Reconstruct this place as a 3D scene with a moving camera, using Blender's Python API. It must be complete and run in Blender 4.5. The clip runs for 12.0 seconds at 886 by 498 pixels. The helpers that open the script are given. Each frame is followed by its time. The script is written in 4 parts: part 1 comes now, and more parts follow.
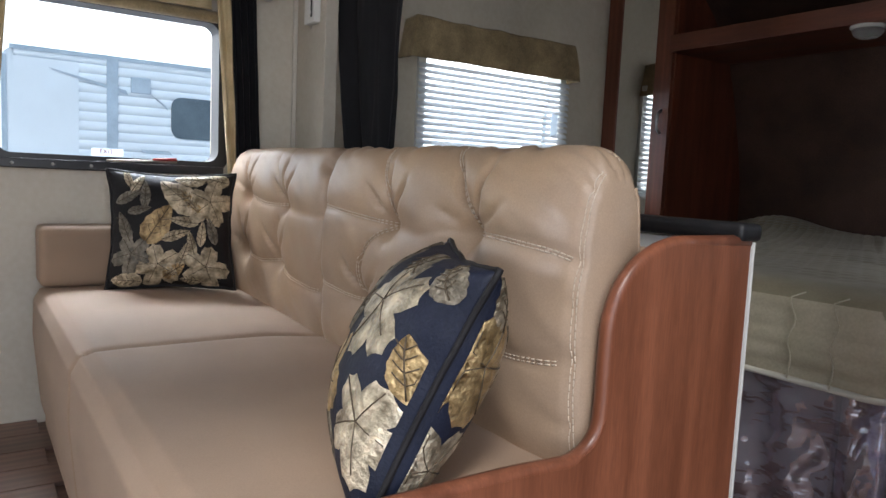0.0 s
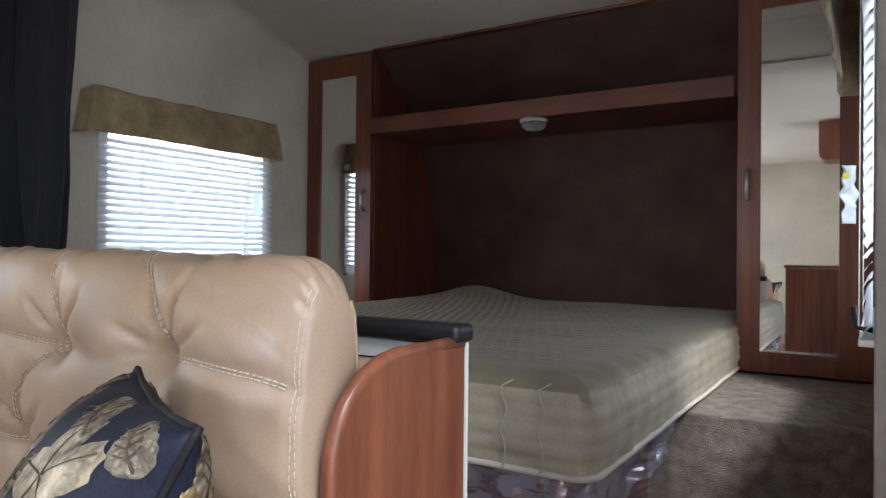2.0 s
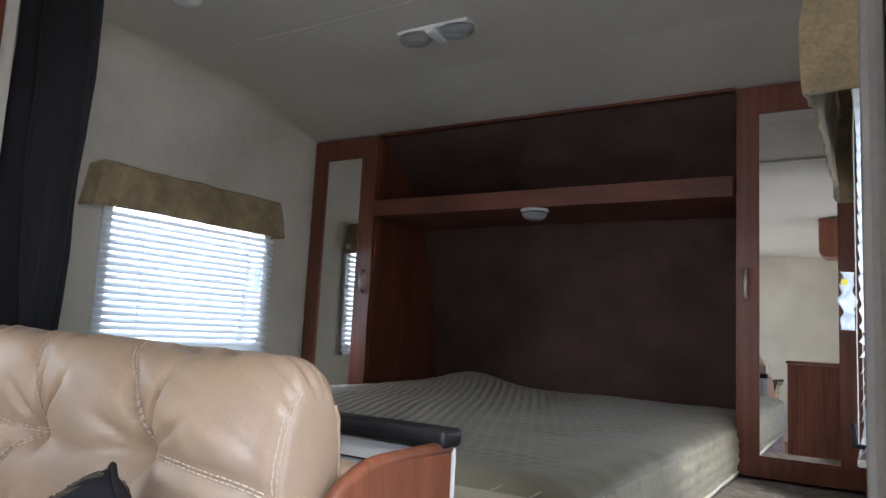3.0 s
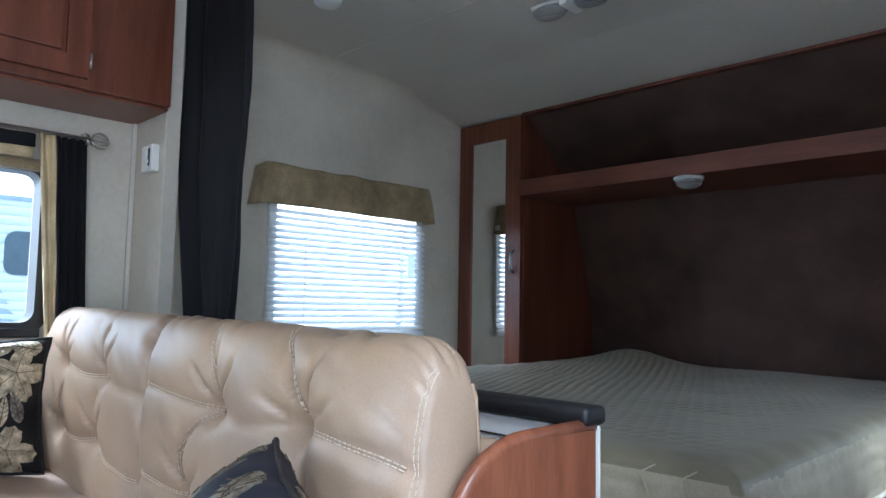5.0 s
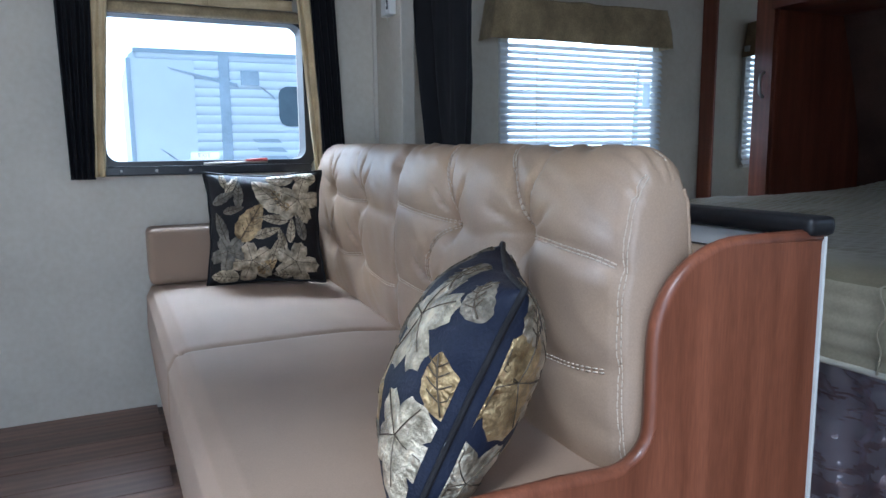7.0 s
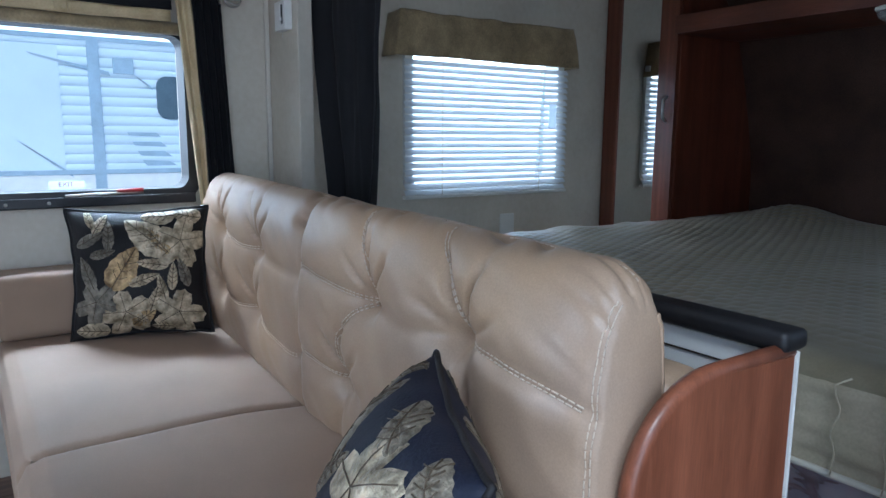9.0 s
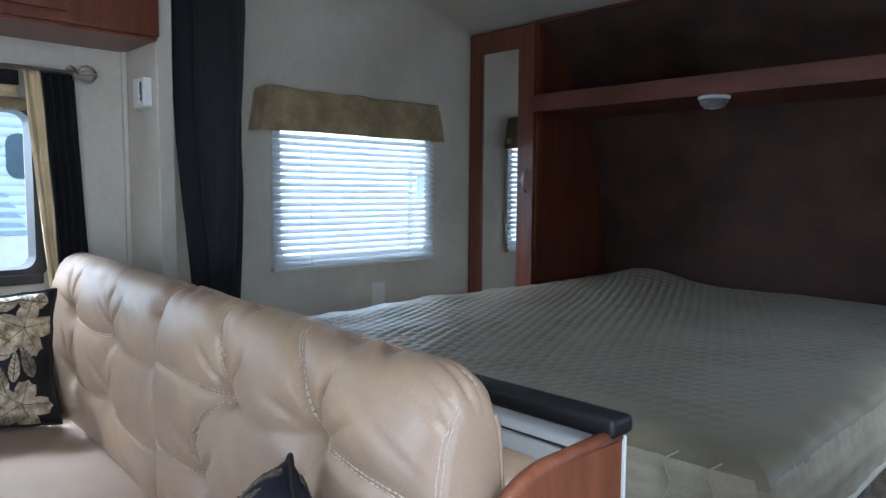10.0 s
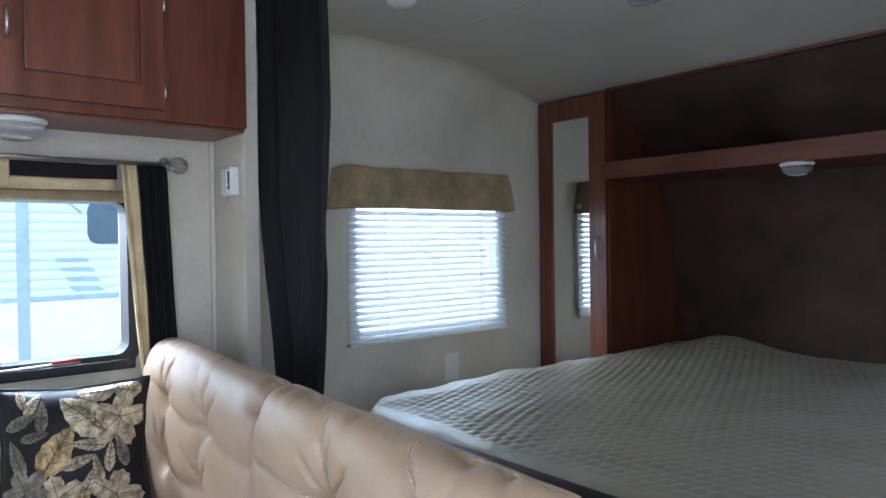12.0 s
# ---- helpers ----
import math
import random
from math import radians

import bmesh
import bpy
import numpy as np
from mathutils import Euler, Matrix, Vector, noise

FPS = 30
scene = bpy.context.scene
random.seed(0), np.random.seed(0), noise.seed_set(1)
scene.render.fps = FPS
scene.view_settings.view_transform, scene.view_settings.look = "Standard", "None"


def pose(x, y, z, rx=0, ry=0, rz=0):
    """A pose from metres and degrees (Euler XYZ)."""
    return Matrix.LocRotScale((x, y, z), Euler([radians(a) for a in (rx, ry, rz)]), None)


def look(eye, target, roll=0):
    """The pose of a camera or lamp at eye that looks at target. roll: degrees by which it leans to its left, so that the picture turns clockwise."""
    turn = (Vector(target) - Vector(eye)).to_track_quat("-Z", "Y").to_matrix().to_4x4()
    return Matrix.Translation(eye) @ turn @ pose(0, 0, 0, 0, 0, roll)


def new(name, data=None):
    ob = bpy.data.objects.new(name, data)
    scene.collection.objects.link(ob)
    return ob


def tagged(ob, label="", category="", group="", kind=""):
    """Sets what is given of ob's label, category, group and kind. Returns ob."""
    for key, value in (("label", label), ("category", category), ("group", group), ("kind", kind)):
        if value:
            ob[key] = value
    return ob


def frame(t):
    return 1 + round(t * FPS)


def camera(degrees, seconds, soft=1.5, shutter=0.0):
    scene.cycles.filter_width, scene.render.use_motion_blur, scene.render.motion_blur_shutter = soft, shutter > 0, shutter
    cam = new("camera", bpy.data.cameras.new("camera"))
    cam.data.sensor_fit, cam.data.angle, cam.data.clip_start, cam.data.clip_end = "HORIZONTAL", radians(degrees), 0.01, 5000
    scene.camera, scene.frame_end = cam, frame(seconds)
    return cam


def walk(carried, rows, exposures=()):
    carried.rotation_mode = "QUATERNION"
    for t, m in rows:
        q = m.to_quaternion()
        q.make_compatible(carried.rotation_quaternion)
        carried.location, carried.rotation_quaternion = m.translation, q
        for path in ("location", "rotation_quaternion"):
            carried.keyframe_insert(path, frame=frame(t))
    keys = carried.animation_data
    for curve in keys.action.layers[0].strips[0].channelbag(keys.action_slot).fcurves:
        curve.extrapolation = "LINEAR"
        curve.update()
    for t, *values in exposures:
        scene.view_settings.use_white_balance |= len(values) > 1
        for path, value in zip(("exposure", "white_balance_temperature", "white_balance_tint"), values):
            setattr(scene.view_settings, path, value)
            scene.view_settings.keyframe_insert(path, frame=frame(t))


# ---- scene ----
cam = camera(65.0, 12.0)
PATH = [
    (0, (0.049, 0.148, 0.882), (-1.588, 1.281, 0.684), 2.6),
    (0.5, (0.006, 0.169, 0.896), (-1.343, 1.636, 0.728), 1.6),
    (1, (-0.023, 0.191, 0.91), (-1.073, 1.888, 0.777), 0.7),
    (1.5, (-0.023, 0.198, 0.922), (-1.066, 1.904, 0.881), 0.7),
    (2, (-0.018, 0.21, 0.939), (-1.073, 1.909, 0.955), 0.6),
    (2.5, (-0.016, 0.215, 0.96), (-1.06, 1.914, 1.11), 2.1),
    (2.7, (-0.013, 0.217, 0.97), (-1.051, 1.915, 1.171), 2.8),
    (4.3, (0.002, 0.219, 0.979), (-1.249, 1.755, 1.259), 2.6),
    (4.5, (0.006, 0.222, 0.976), (-1.281, 1.733, 1.224), 2.7),
    (5, (0.018, 0.238, 0.973), (-1.392, 1.647, 1.137), 1.0),
    (5.5, (0.032, 0.254, 0.978), (-1.506, 1.53, 1.046), -0.7),
    (6, (0.048, 0.265, 0.961), (-1.648, 1.326, 0.95), -0.4),
    (6.5, (0.073, 0.249, 0.934), (-1.711, 1.128, 0.727), -0.8),
    (6.7, (0.094, 0.227, 0.936), (-1.698, 1.071, 0.658), -0.8),
    (8.3, (-0.046, 0.217, 0.921), (-1.736, 1.272, 0.741), 0.2),
    (8.5, (-0.094, 0.252, 0.956), (-1.694, 1.442, 0.807), 0.9),
    (9, (-0.097, 0.272, 1.064), (-1.721, 1.394, 0.743), 0.4),
    (9.5, (-0.068, 0.281, 1.112), (-1.566, 1.578, 0.841), 2.3),
    (10, (-0.048, 0.281, 1.132), (-1.469, 1.678, 0.966), 0.4),
    (10.5, (-0.064, 0.274, 1.148), (-1.45, 1.712, 1.033), 1.1),
    (11, (-0.095, 0.255, 1.208), (-1.444, 1.731, 1.176), 1.7),
    (11.5, (-0.074, 0.261, 1.235), (-1.374, 1.779, 1.317), 1.0),
    (12, (-0.104, 0.239, 1.223), (-1.638, 1.521, 1.198), -0.8),
]
walk(cam, [(t, look(e, g, r)) for t, e, g, r in PATH],
     exposures=[(0, 0.6, 6100, 10), (0.5, 0.6, 6200, 10), (1, 0.75, 6200, 10), (1.5, 0.95, 5900, 9), (2.7, 1.05, 5800, 9), (4.5, 1.2, 5150, 5),
                (5.5, 1.1, 5100, 4), (6.5, 0.75, 4950, 5), (8.5, 0.5, 4950, 4), (9, 0.6, 4950, 4), (9.5, 0.8, 5200, 3), (10, 0.95, 5100, 4), (11, 1.15, 5150, 4), (11.5, 1.35, 5200, 5), (12, 1.25, 5200, 5)])

# ---------------------------------------------------------------- light
world = bpy.data.worlds.new("world")
scene.world = world
world.use_nodes = True
wt = world.node_tree
sky = wt.nodes.new("ShaderNodeTexSky")
sky.sky_type = "NISHITA"
sky.sun_disc = False
sky.sun_elevation, sky.sun_rotation = radians(48), radians(250)
sky.air_density, sky.dust_density, sky.ozone_density = 1.0, 4.0, 1.5
wt.links.new(sky.outputs[0], wt.nodes["Background"].inputs[0])
wt.nodes["Background"].inputs[1].default_value = 0.15
sun_data = bpy.data.lights.new("sun", "SUN")
sun_data.energy, sun_data.angle, sun_data.color = 1.5, radians(12), (1.0, 0.96, 0.9)
sun = new("sun", sun_data)
sun.matrix_world = look((6, -4, 9), (0, 1, 0))
scene.view_settings.exposure = 0.0


def daylight(name, at, aim, w, h, power, colour):
    d = bpy.data.lights.new(name, "AREA")
    d.shape, d.size, d.size_y, d.energy, d.color = "RECTANGLE", w, h, power, colour
    o = new(name, d)
    o.matrix_world = look(at, aim)
    return o


# sky light that enters by the open entry door and by the three windows, then an added rear fill
daylight("door_daylight", (1.25, -0.25, 1.15), (-1.6, 0.25, 0.85), 1.4, 1.7, 14.0, (1.0, 0.97, 0.95))
daylight("window_daylight", (-2.80, 0.52, 1.85), (-1.4, 0.62, 0.7), 0.7, 0.4, 24, (0.90, 0.95, 1.0))
daylight("bedside_daylight", (-2.47, 2.035, 1.13), (-1.2, 2.035, 1.0), 0.80, 0.56, 1.9, (0.90, 0.95, 1.0))
daylight("door_side_daylight", (0.12, 1.92, 1.12), (-1.2, 1.92, 1.0), 0.80, 0.56, 1.3, (0.95, 0.97, 1.0))
# fill lamp behind the camera, added to lift the surfaces that face the rear
daylight("rear_fill", (-2.50, -2.2, 1.2), (-1.3, -1.0, 0.95), 0.8, 0.6, 30, (0.96, 0.97, 1.0))

# ---------------------------------------------------------------- materials


def mat(name, colour, rough=0.6, metal=0.0, var=0.12, scale=6.0, fine=90.0, bump=0.15, stretch=(1, 1, 1),
        dist=0.004, second=None, spec=0.5, sheen=0.0, coat=0.0):
    """A surface with broad stains and fine grain, in object space."""
    m = bpy.data.materials.new(name)
    m.use_nodes = True
    n, l = m.node_tree.nodes, m.node_tree.links
    b = n["Principled BSDF"]
    co = n.new("ShaderNodeTexCoord")
    mp = n.new("ShaderNodeMapping")
    mp.inputs["Scale"].default_value = stretch
    l.new(co.outputs["Object"], mp.inputs[0])
    big, small = n.new("ShaderNodeTexNoise"), n.new("ShaderNodeTexNoise")
    big.inputs["Scale"].default_value, big.inputs["Detail"].default_value = scale, 4
    small.inputs["Scale"].default_value, small.inputs["Detail"].default_value = fine, 5
    l.new(mp.outputs[0], big.inputs["Vector"])
    l.new(mp.outputs[0], small.inputs["Vector"])
    ramp = n.new("ShaderNodeValToRGB")
    lo = [c * (1 - var) for c in colour]
    hi = [min(1, c * (1 + var)) for c in (second or colour)]
    ramp.color_ramp.elements[0].position, ramp.color_ramp.elements[1].position = 0.3, 0.7
    ramp.color_ramp.elements[0].color, ramp.color_ramp.elements[1].color = (*lo, 1), (*hi, 1)
    l.new(big.outputs[0], ramp.inputs[0])
    mix = n.new("ShaderNodeMix")
    mix.data_type, mix.blend_type = "RGBA", "OVERLAY"
    mix.inputs[0].default_value = min(1, var * 2.2)
    l.new(ramp.outputs[0], mix.inputs[6])
    l.new(small.outputs[0], mix.inputs[7])
    l.new(mix.outputs[2], b.inputs["Base Color"])
    rr = n.new("ShaderNodeMapRange")
    rr.inputs[3].default_value, rr.inputs[4].default_value = max(0.02, rough - 0.08), min(1, rough + 0.08)
    l.new(big.outputs[0], rr.inputs[0])
    l.new(rr.outputs[0], b.inputs["Roughness"])
    b.inputs["Metallic"].default_value = metal
    b.inputs["Specular IOR Level"].default_value = spec
    b.inputs["Sheen Weight"].default_value = sheen
    b.inputs["Coat Weight"].default_value = coat
    if bump:
        bp = n.new("ShaderNodeBump")
        bp.inputs["Strength"].default_value, bp.inputs["Distance"].default_value = bump, dist
        l.new(small.outputs[0], bp.inputs["Height"])
        l.new(bp.outputs[0], b.inputs["Normal"])
    return m


def wood(name, dark, light, rough=0.38, stretch=(14, 14, 1.2)):
    m = mat(name, dark, rough, var=0.16, scale=1.6, fine=26, bump=0.05, stretch=stretch, second=light, dist=0.001)
    n, l = m.node_tree.nodes, m.node_tree.links
    wave = n.new("ShaderNodeTexWave")
    wave.inputs["Scale"].default_value, wave.inputs["Distortion"].default_value = 0.7, 5
    wave.inputs["Detail"].default_value = 3
    mp = [x for x in n if x.bl_idname == "ShaderNodeMapping"][0]
    l.new(mp.outputs[0], wave.inputs["Vector"])
    mix = n.new("ShaderNodeMix")
    mix.data_type, mix.blend_type = "RGBA", "MULTIPLY"
    mix.inputs[0].default_value = 0.2
    b = n["Principled BSDF"]
    src = b.inputs["Base Color"].links[0].from_socket
    l.new(src, mix.inputs[6])
    l.new(wave.outputs[0], mix.inputs[7])
    l.new(mix.outputs[2], b.inputs["Base Color"])
    return m


WALL = mat("wallboard_vinyl", (0.62, 0.57, 0.48), 0.7, var=0.07, scale=3, fine=55, bump=0.12, dist=0.002, second=(0.66, 0.61, 0.52))
CEIL = mat("ceiling_vinyl", (0.62, 0.58, 0.51), 0.75, var=0.05, scale=2, fine=70, bump=0.1, dist=0.002)
CHERRY = wood("cherry_veneer", (0.175, 0.058, 0.029), (0.245, 0.086, 0.044))
CHERRY_H = wood("cherry_veneer_level", (0.175, 0.058, 0.029), (0.245, 0.086, 0.044), stretch=(1.2, 14, 14))
CHERRY_Y = wood("cherry_veneer_length", (0.175, 0.058, 0.029), (0.245, 0.086, 0.044), stretch=(14, 1.2, 14))
# same cherry, darkened: shade on wardrobes, shelf and cabinet put into the colour
CHERRY_SHADED = wood("shaded_cherry_veneer", (0.145, 0.042, 0.021), (0.19, 0.060, 0.032), 0.35)
CHERRY_SHADED_H = wood("shaded_cherry_level", (0.125, 0.034, 0.017), (0.165, 0.050, 0.026), 0.55, stretch=(1.2, 14, 14))
DARKWOOD = wood("dark_cherry", (0.15, 0.04, 0.02), (0.20, 0.06, 0.03), 0.42)
BROWN = mat("brown_headboard_cloth", (0.072, 0.038, 0.029), 0.9, var=0.25, scale=5, fine=260, bump=0.4, second=(0.088, 0.049, 0.038))
LEATHER = mat("tan_leatherette", (0.385, 0.28, 0.205), 0.42, var=0.09, scale=3.2, fine=420, bump=0.10, dist=0.001, second=(0.435, 0.30, 0.182))
SUEDE = mat("tan_seat_cloth", (0.345, 0.238, 0.162), 0.72, var=0.07, scale=5, fine=500, bump=0.15, dist=0.001, sheen=0.05)
THREAD = mat("cream_thread", (0.62, 0.52, 0.41), 0.7, var=0.05, bump=0)
CARPET = mat("taupe_carpet", (0.26, 0.215, 0.175), 0.95, var=0.3, scale=30, fine=330, bump=1.0, dist=0.01, second=(0.30, 0.25, 0.20))
BLACKCLOTH = mat("black_curtain_cloth", (0.008, 0.008, 0.010), 0.8, var=0.25, scale=8, fine=300, bump=0.2, spec=0.3)
GOLDCLOTH = mat("gold_satin", (0.50, 0.38, 0.20), 0.45, var=0.12, scale=10, fine=200, bump=0.2, second=(0.60, 0.48, 0.28))
VALANCE = mat("olive_gold_jacquard", (0.31, 0.235, 0.125), 0.6, var=0.2, scale=16, fine=150, bump=0.3, second=(0.38, 0.29, 0.16), sheen=0.2)
BLACKPLASTIC = mat("black_frame_plastic", (0.015, 0.015, 0.018), 0.35, var=0.1, bump=0.05)
WHITEPLASTIC = mat("white_plastic", (0.80, 0.80, 0.77), 0.4, var=0.03, bump=0.0)
WHITEPANEL = mat("white_fibreglass", (0.78, 0.78, 0.75), 0.45, var=0.04, scale=8, bump=0.05)
STEEL = mat("brushed_nickel", (0.62, 0.60, 0.57), 0.3, metal=1.0, var=0.05, bump=0.02)
BLACKVINYL = mat("black_vinyl_seal", (0.012, 0.012, 0.014), 0.45, var=0.15, scale=20, bump=0.12)
FLOORWOOD = wood("brown_plank_laminate", (0.15, 0.085, 0.06), (0.20, 0.12, 0.085), 0.45, stretch=(14, 1.2, 14))
MATTRESS = mat("sage_quilt_satin", (0.265, 0.228, 0.148), 0.32, var=0.07, scale=9, fine=240, bump=0.15, dist=0.001, second=(0.30, 0.265, 0.18), sheen=0.15)
# paler than the quilted top, partly to paint in light from the door
BORDER = mat("lit_pale_sage_satin", (0.46, 0.405, 0.28), 0.38, var=0.09, scale=14, fine=200, bump=0.2, dist=0.001, second=(0.47, 0.415, 0.30), sheen=0.1)
PIPING = mat("pale_piping", (0.66, 0.62, 0.52), 0.6, var=0.05, bump=0)
SIDING = mat("neighbour_siding", (0.66, 0.76, 0.82), 0.45, var=0.05, scale=1.2, bump=0.02)
GRAPHIC = mat("grey_graphic_vinyl", (0.36, 0.46, 0.54), 0.4, var=0.1, bump=0)
TRIMGREY = mat("grey_brown_door_trim", (0.19, 0.17, 0.145), 0.6, var=0.1, scale=4, bump=0.08)
DARKGLASS = mat("tinted_glazing", (0.10, 0.14, 0.17), 0.15, var=0.1, bump=0)
GRAVEL = mat("pale_gravel", (0.55, 0.53, 0.50), 0.95, var=0.2, scale=3, fine=60, bump=0.8, dist=0.02)
RED = mat("red_plastic", (0.36, 0.03, 0.03), 0.4, var=0.05, bump=0)
YELLOW = mat("yellow_print", (0.75, 0.62, 0.04), 0.6, var=0.05, bump=0)
PAPER = mat("pale_film_label", (0.52, 0.56, 0.62), 0.35, var=0.06, scale=20, bump=0.1)
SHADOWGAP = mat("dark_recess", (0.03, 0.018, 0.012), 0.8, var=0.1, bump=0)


def see_through(name, colour, rough, ior, trans=1.0, alpha=1.0):
    m = bpy.data.materials.new(name)
    m.use_nodes = True
    b = m.node_tree.nodes["Principled BSDF"]
    b.inputs["Base Color"].default_value = (*colour, 1)
    b.inputs["Roughness"].default_value = rough
    b.inputs["IOR"].default_value = ior
    b.inputs["Transmission Weight"].default_value = trans
    b.inputs["Alpha"].default_value = alpha
    return m


GLASS = see_through("window_glass", (0.97, 0.99, 1.0), 0.0, 1.01)
LENS = see_through("frosted_lens", (0.86, 0.86, 0.86), 0.22, 1.45, 0.8)
MIRROR = bpy.data.materials.new("mirror")
MIRROR.use_nodes = True
_b = MIRROR.node_tree.nodes["Principled BSDF"]
_b.inputs["Base Color"].default_value = (0.76, 0.77, 0.75, 1)
_b.inputs["Metallic"].default_value, _b.inputs["Roughness"].default_value = 1.0, 0.015


def film_plastic():
    """Thin clear wrapping: see-through, with glossy crinkles."""
    m = bpy.data.materials.new("clear_wrapping_film")
    m.use_nodes = True
    n, l = m.node_tree.nodes, m.node_tree.links
    n.remove(n["Principled BSDF"])
    clear, gloss, both = n.new("ShaderNodeBsdfTransparent"), n.new("ShaderNodeBsdfGlossy"), n.new("ShaderNodeAddShader")
    clear.inputs[0].default_value = (0.54, 0.53, 0.58, 1)
    gloss.inputs[0].default_value = (0.34, 0.34, 0.37, 1)
    gloss.inputs["Roughness"].default_value = 0.09
    no = n.new("ShaderNodeTexNoise")
    no.inputs["Scale"].default_value, no.inputs["Detail"].default_value = 7, 3
    bp = n.new("ShaderNodeBump")
    bp.inputs["Strength"].default_value, bp.inputs["Distance"].default_value = 0.8, 0.03
    l.new(no.outputs[0], bp.inputs["Height"])
    l.new(bp.outputs[0], gloss.inputs["Normal"])
    haze, all3 = n.new("ShaderNodeBsdfDiffuse"), n.new("ShaderNodeAddShader")
    haze.inputs[0].default_value = (0.12, 0.12, 0.14, 1)
    l.new(clear.outputs[0], both.inputs[0])
    l.new(gloss.outputs[0], both.inputs[1])
    l.new(both.outputs[0], all3.inputs[0])
    l.new(haze.outputs[0], all3.inputs[1])
    l.new(all3.outputs[0], n["Material Output"].inputs[0])
    return m


FILM = film_plastic()


def slat_material(name="white_blind_slat", through_light=0.08):
    m = bpy.data.materials.new(name)
    m.use_nodes = True
    n, l = m.node_tree.nodes, m.node_tree.links
    b = n["Principled BSDF"]
    b.inputs["Base Color"].default_value = (0.74, 0.77, 0.80, 1)
    b.inputs["Roughness"].default_value = 0.4
    tr = n.new("ShaderNodeBsdfTranslucent")
    tr.inputs[0].default_value = (0.8, 0.86, 0.92, 1)
    mx = n.new("ShaderNodeMixShader")
    mx.inputs[0].default_value = through_light
    l.new(b.outputs[0], mx.inputs[1])
    l.new(tr.outputs[0], mx.inputs[2])
    l.new(mx.outputs[0], n["Material Output"].inputs[0])
    return m


SLAT = slat_material()
STICKER = slat_material("pale_sticker", 0.7)
GROUNDCLOTH = mat("navy_pillow_cloth", (0.010, 0.013, 0.028), 0.6, var=0.2, scale=12, fine=260, bump=0.25, spec=0.3)
BLACKPILLOW = mat("black_pillow_cloth", (0.011, 0.010, 0.011), 0.6, var=0.2, scale=12, fine=260, bump=0.25, spec=0.3)
LEAF_GOLD = mat("gold_leaf_weave", (0.20, 0.12, 0.045), 0.42, metal=0.25, var=0.3, scale=45, fine=160, bump=0.5, second=(0.50, 0.36, 0.18))
LEAF_CREAM = mat("cream_leaf_weave", (0.24, 0.185, 0.105), 0.45, metal=0.15, var=0.28, scale=45, fine=160, bump=0.5, second=(0.56, 0.47, 0.33))
LEAF_GREY = mat("grey_leaf_weave", (0.10, 0.088, 0.066), 0.48, metal=0.2, var=0.25, scale=45, fine=160, bump=0.5, second=(0.24, 0.215, 0.17))
FOIL_GOLD = mat("gold_foil_weave", (0.26, 0.165, 0.065), 0.36, metal=0.65, var=0.3, scale=40, fine=130, bump=0.8, dist=0.006, second=(0.52, 0.38, 0.19))
FOIL_CREAM = mat("silver_gold_foil_weave", (0.30, 0.245, 0.16), 0.34, metal=0.65, var=0.3, scale=40, fine=130, bump=0.8, dist=0.006, second=(0.62, 0.54, 0.40))
FOIL_GREY = mat("dull_foil_weave", (0.12, 0.10, 0.07), 0.45, metal=0.5, var=0.3, scale=40, fine=130, bump=0.8, dist=0.006, second=(0.26, 0.225, 0.17))
LEAF_VEIN = mat("dark_leaf_vein", (0.075, 0.052, 0.028), 0.6, var=0.2, scale=30, bump=0.0)

# ---------------------------------------------------------------- helpers of this scene


def thing(name, at, label, category, group=""):
    o = new(name)
    o.location = at
    o.empty_display_size = 0.1
    return tagged(o, label, category, group)


def part(name, bm, material, parent=None, label="", smooth=False):
    """Links a bmesh, given in world metres, as one mesh object under a thing or a part."""
    me = bpy.data.meshes.new(name)
    bm.to_mesh(me)
    bm.free()
    if smooth:
        me.polygons.foreach_set("use_smooth", [True] * len(me.polygons))
    me.materials.append(material)
    o = new(name, me)
    if parent:
        root, shift = parent, Vector((0, 0, 0))
        while root:
            shift += root.location
            root = root.parent
        me.transform(Matrix.Translation(-shift))
        o.parent = parent
    if label:
        o["label"] = label
    return o


def structure(name, bm, material, label, category="", smooth=False):
    o = part(name, bm, material, None, "", smooth)
    return tagged(o, label, category, "", "structure")


def box(x0, y0, z0, x1, y1, z1, bevel=0.0, seg=2, bm=None):
    out = bm or bmesh.new()
    g = bmesh.ops.create_cube(out, size=1)["verts"]
    bmesh.ops.transform(out, verts=g, matrix=Matrix.LocRotScale(((x0 + x1) / 2, (y0 + y1) / 2, (z0 + z1) / 2), None, (abs(x1 - x0), abs(y1 - y0), abs(z1 - z0))))
    if bevel:
        es = list({e for v in g for e in v.link_edges})
        bmesh.ops.bevel(out, geom=es, offset=bevel, segments=seg, affect="EDGES", profile=0.6)
    return out


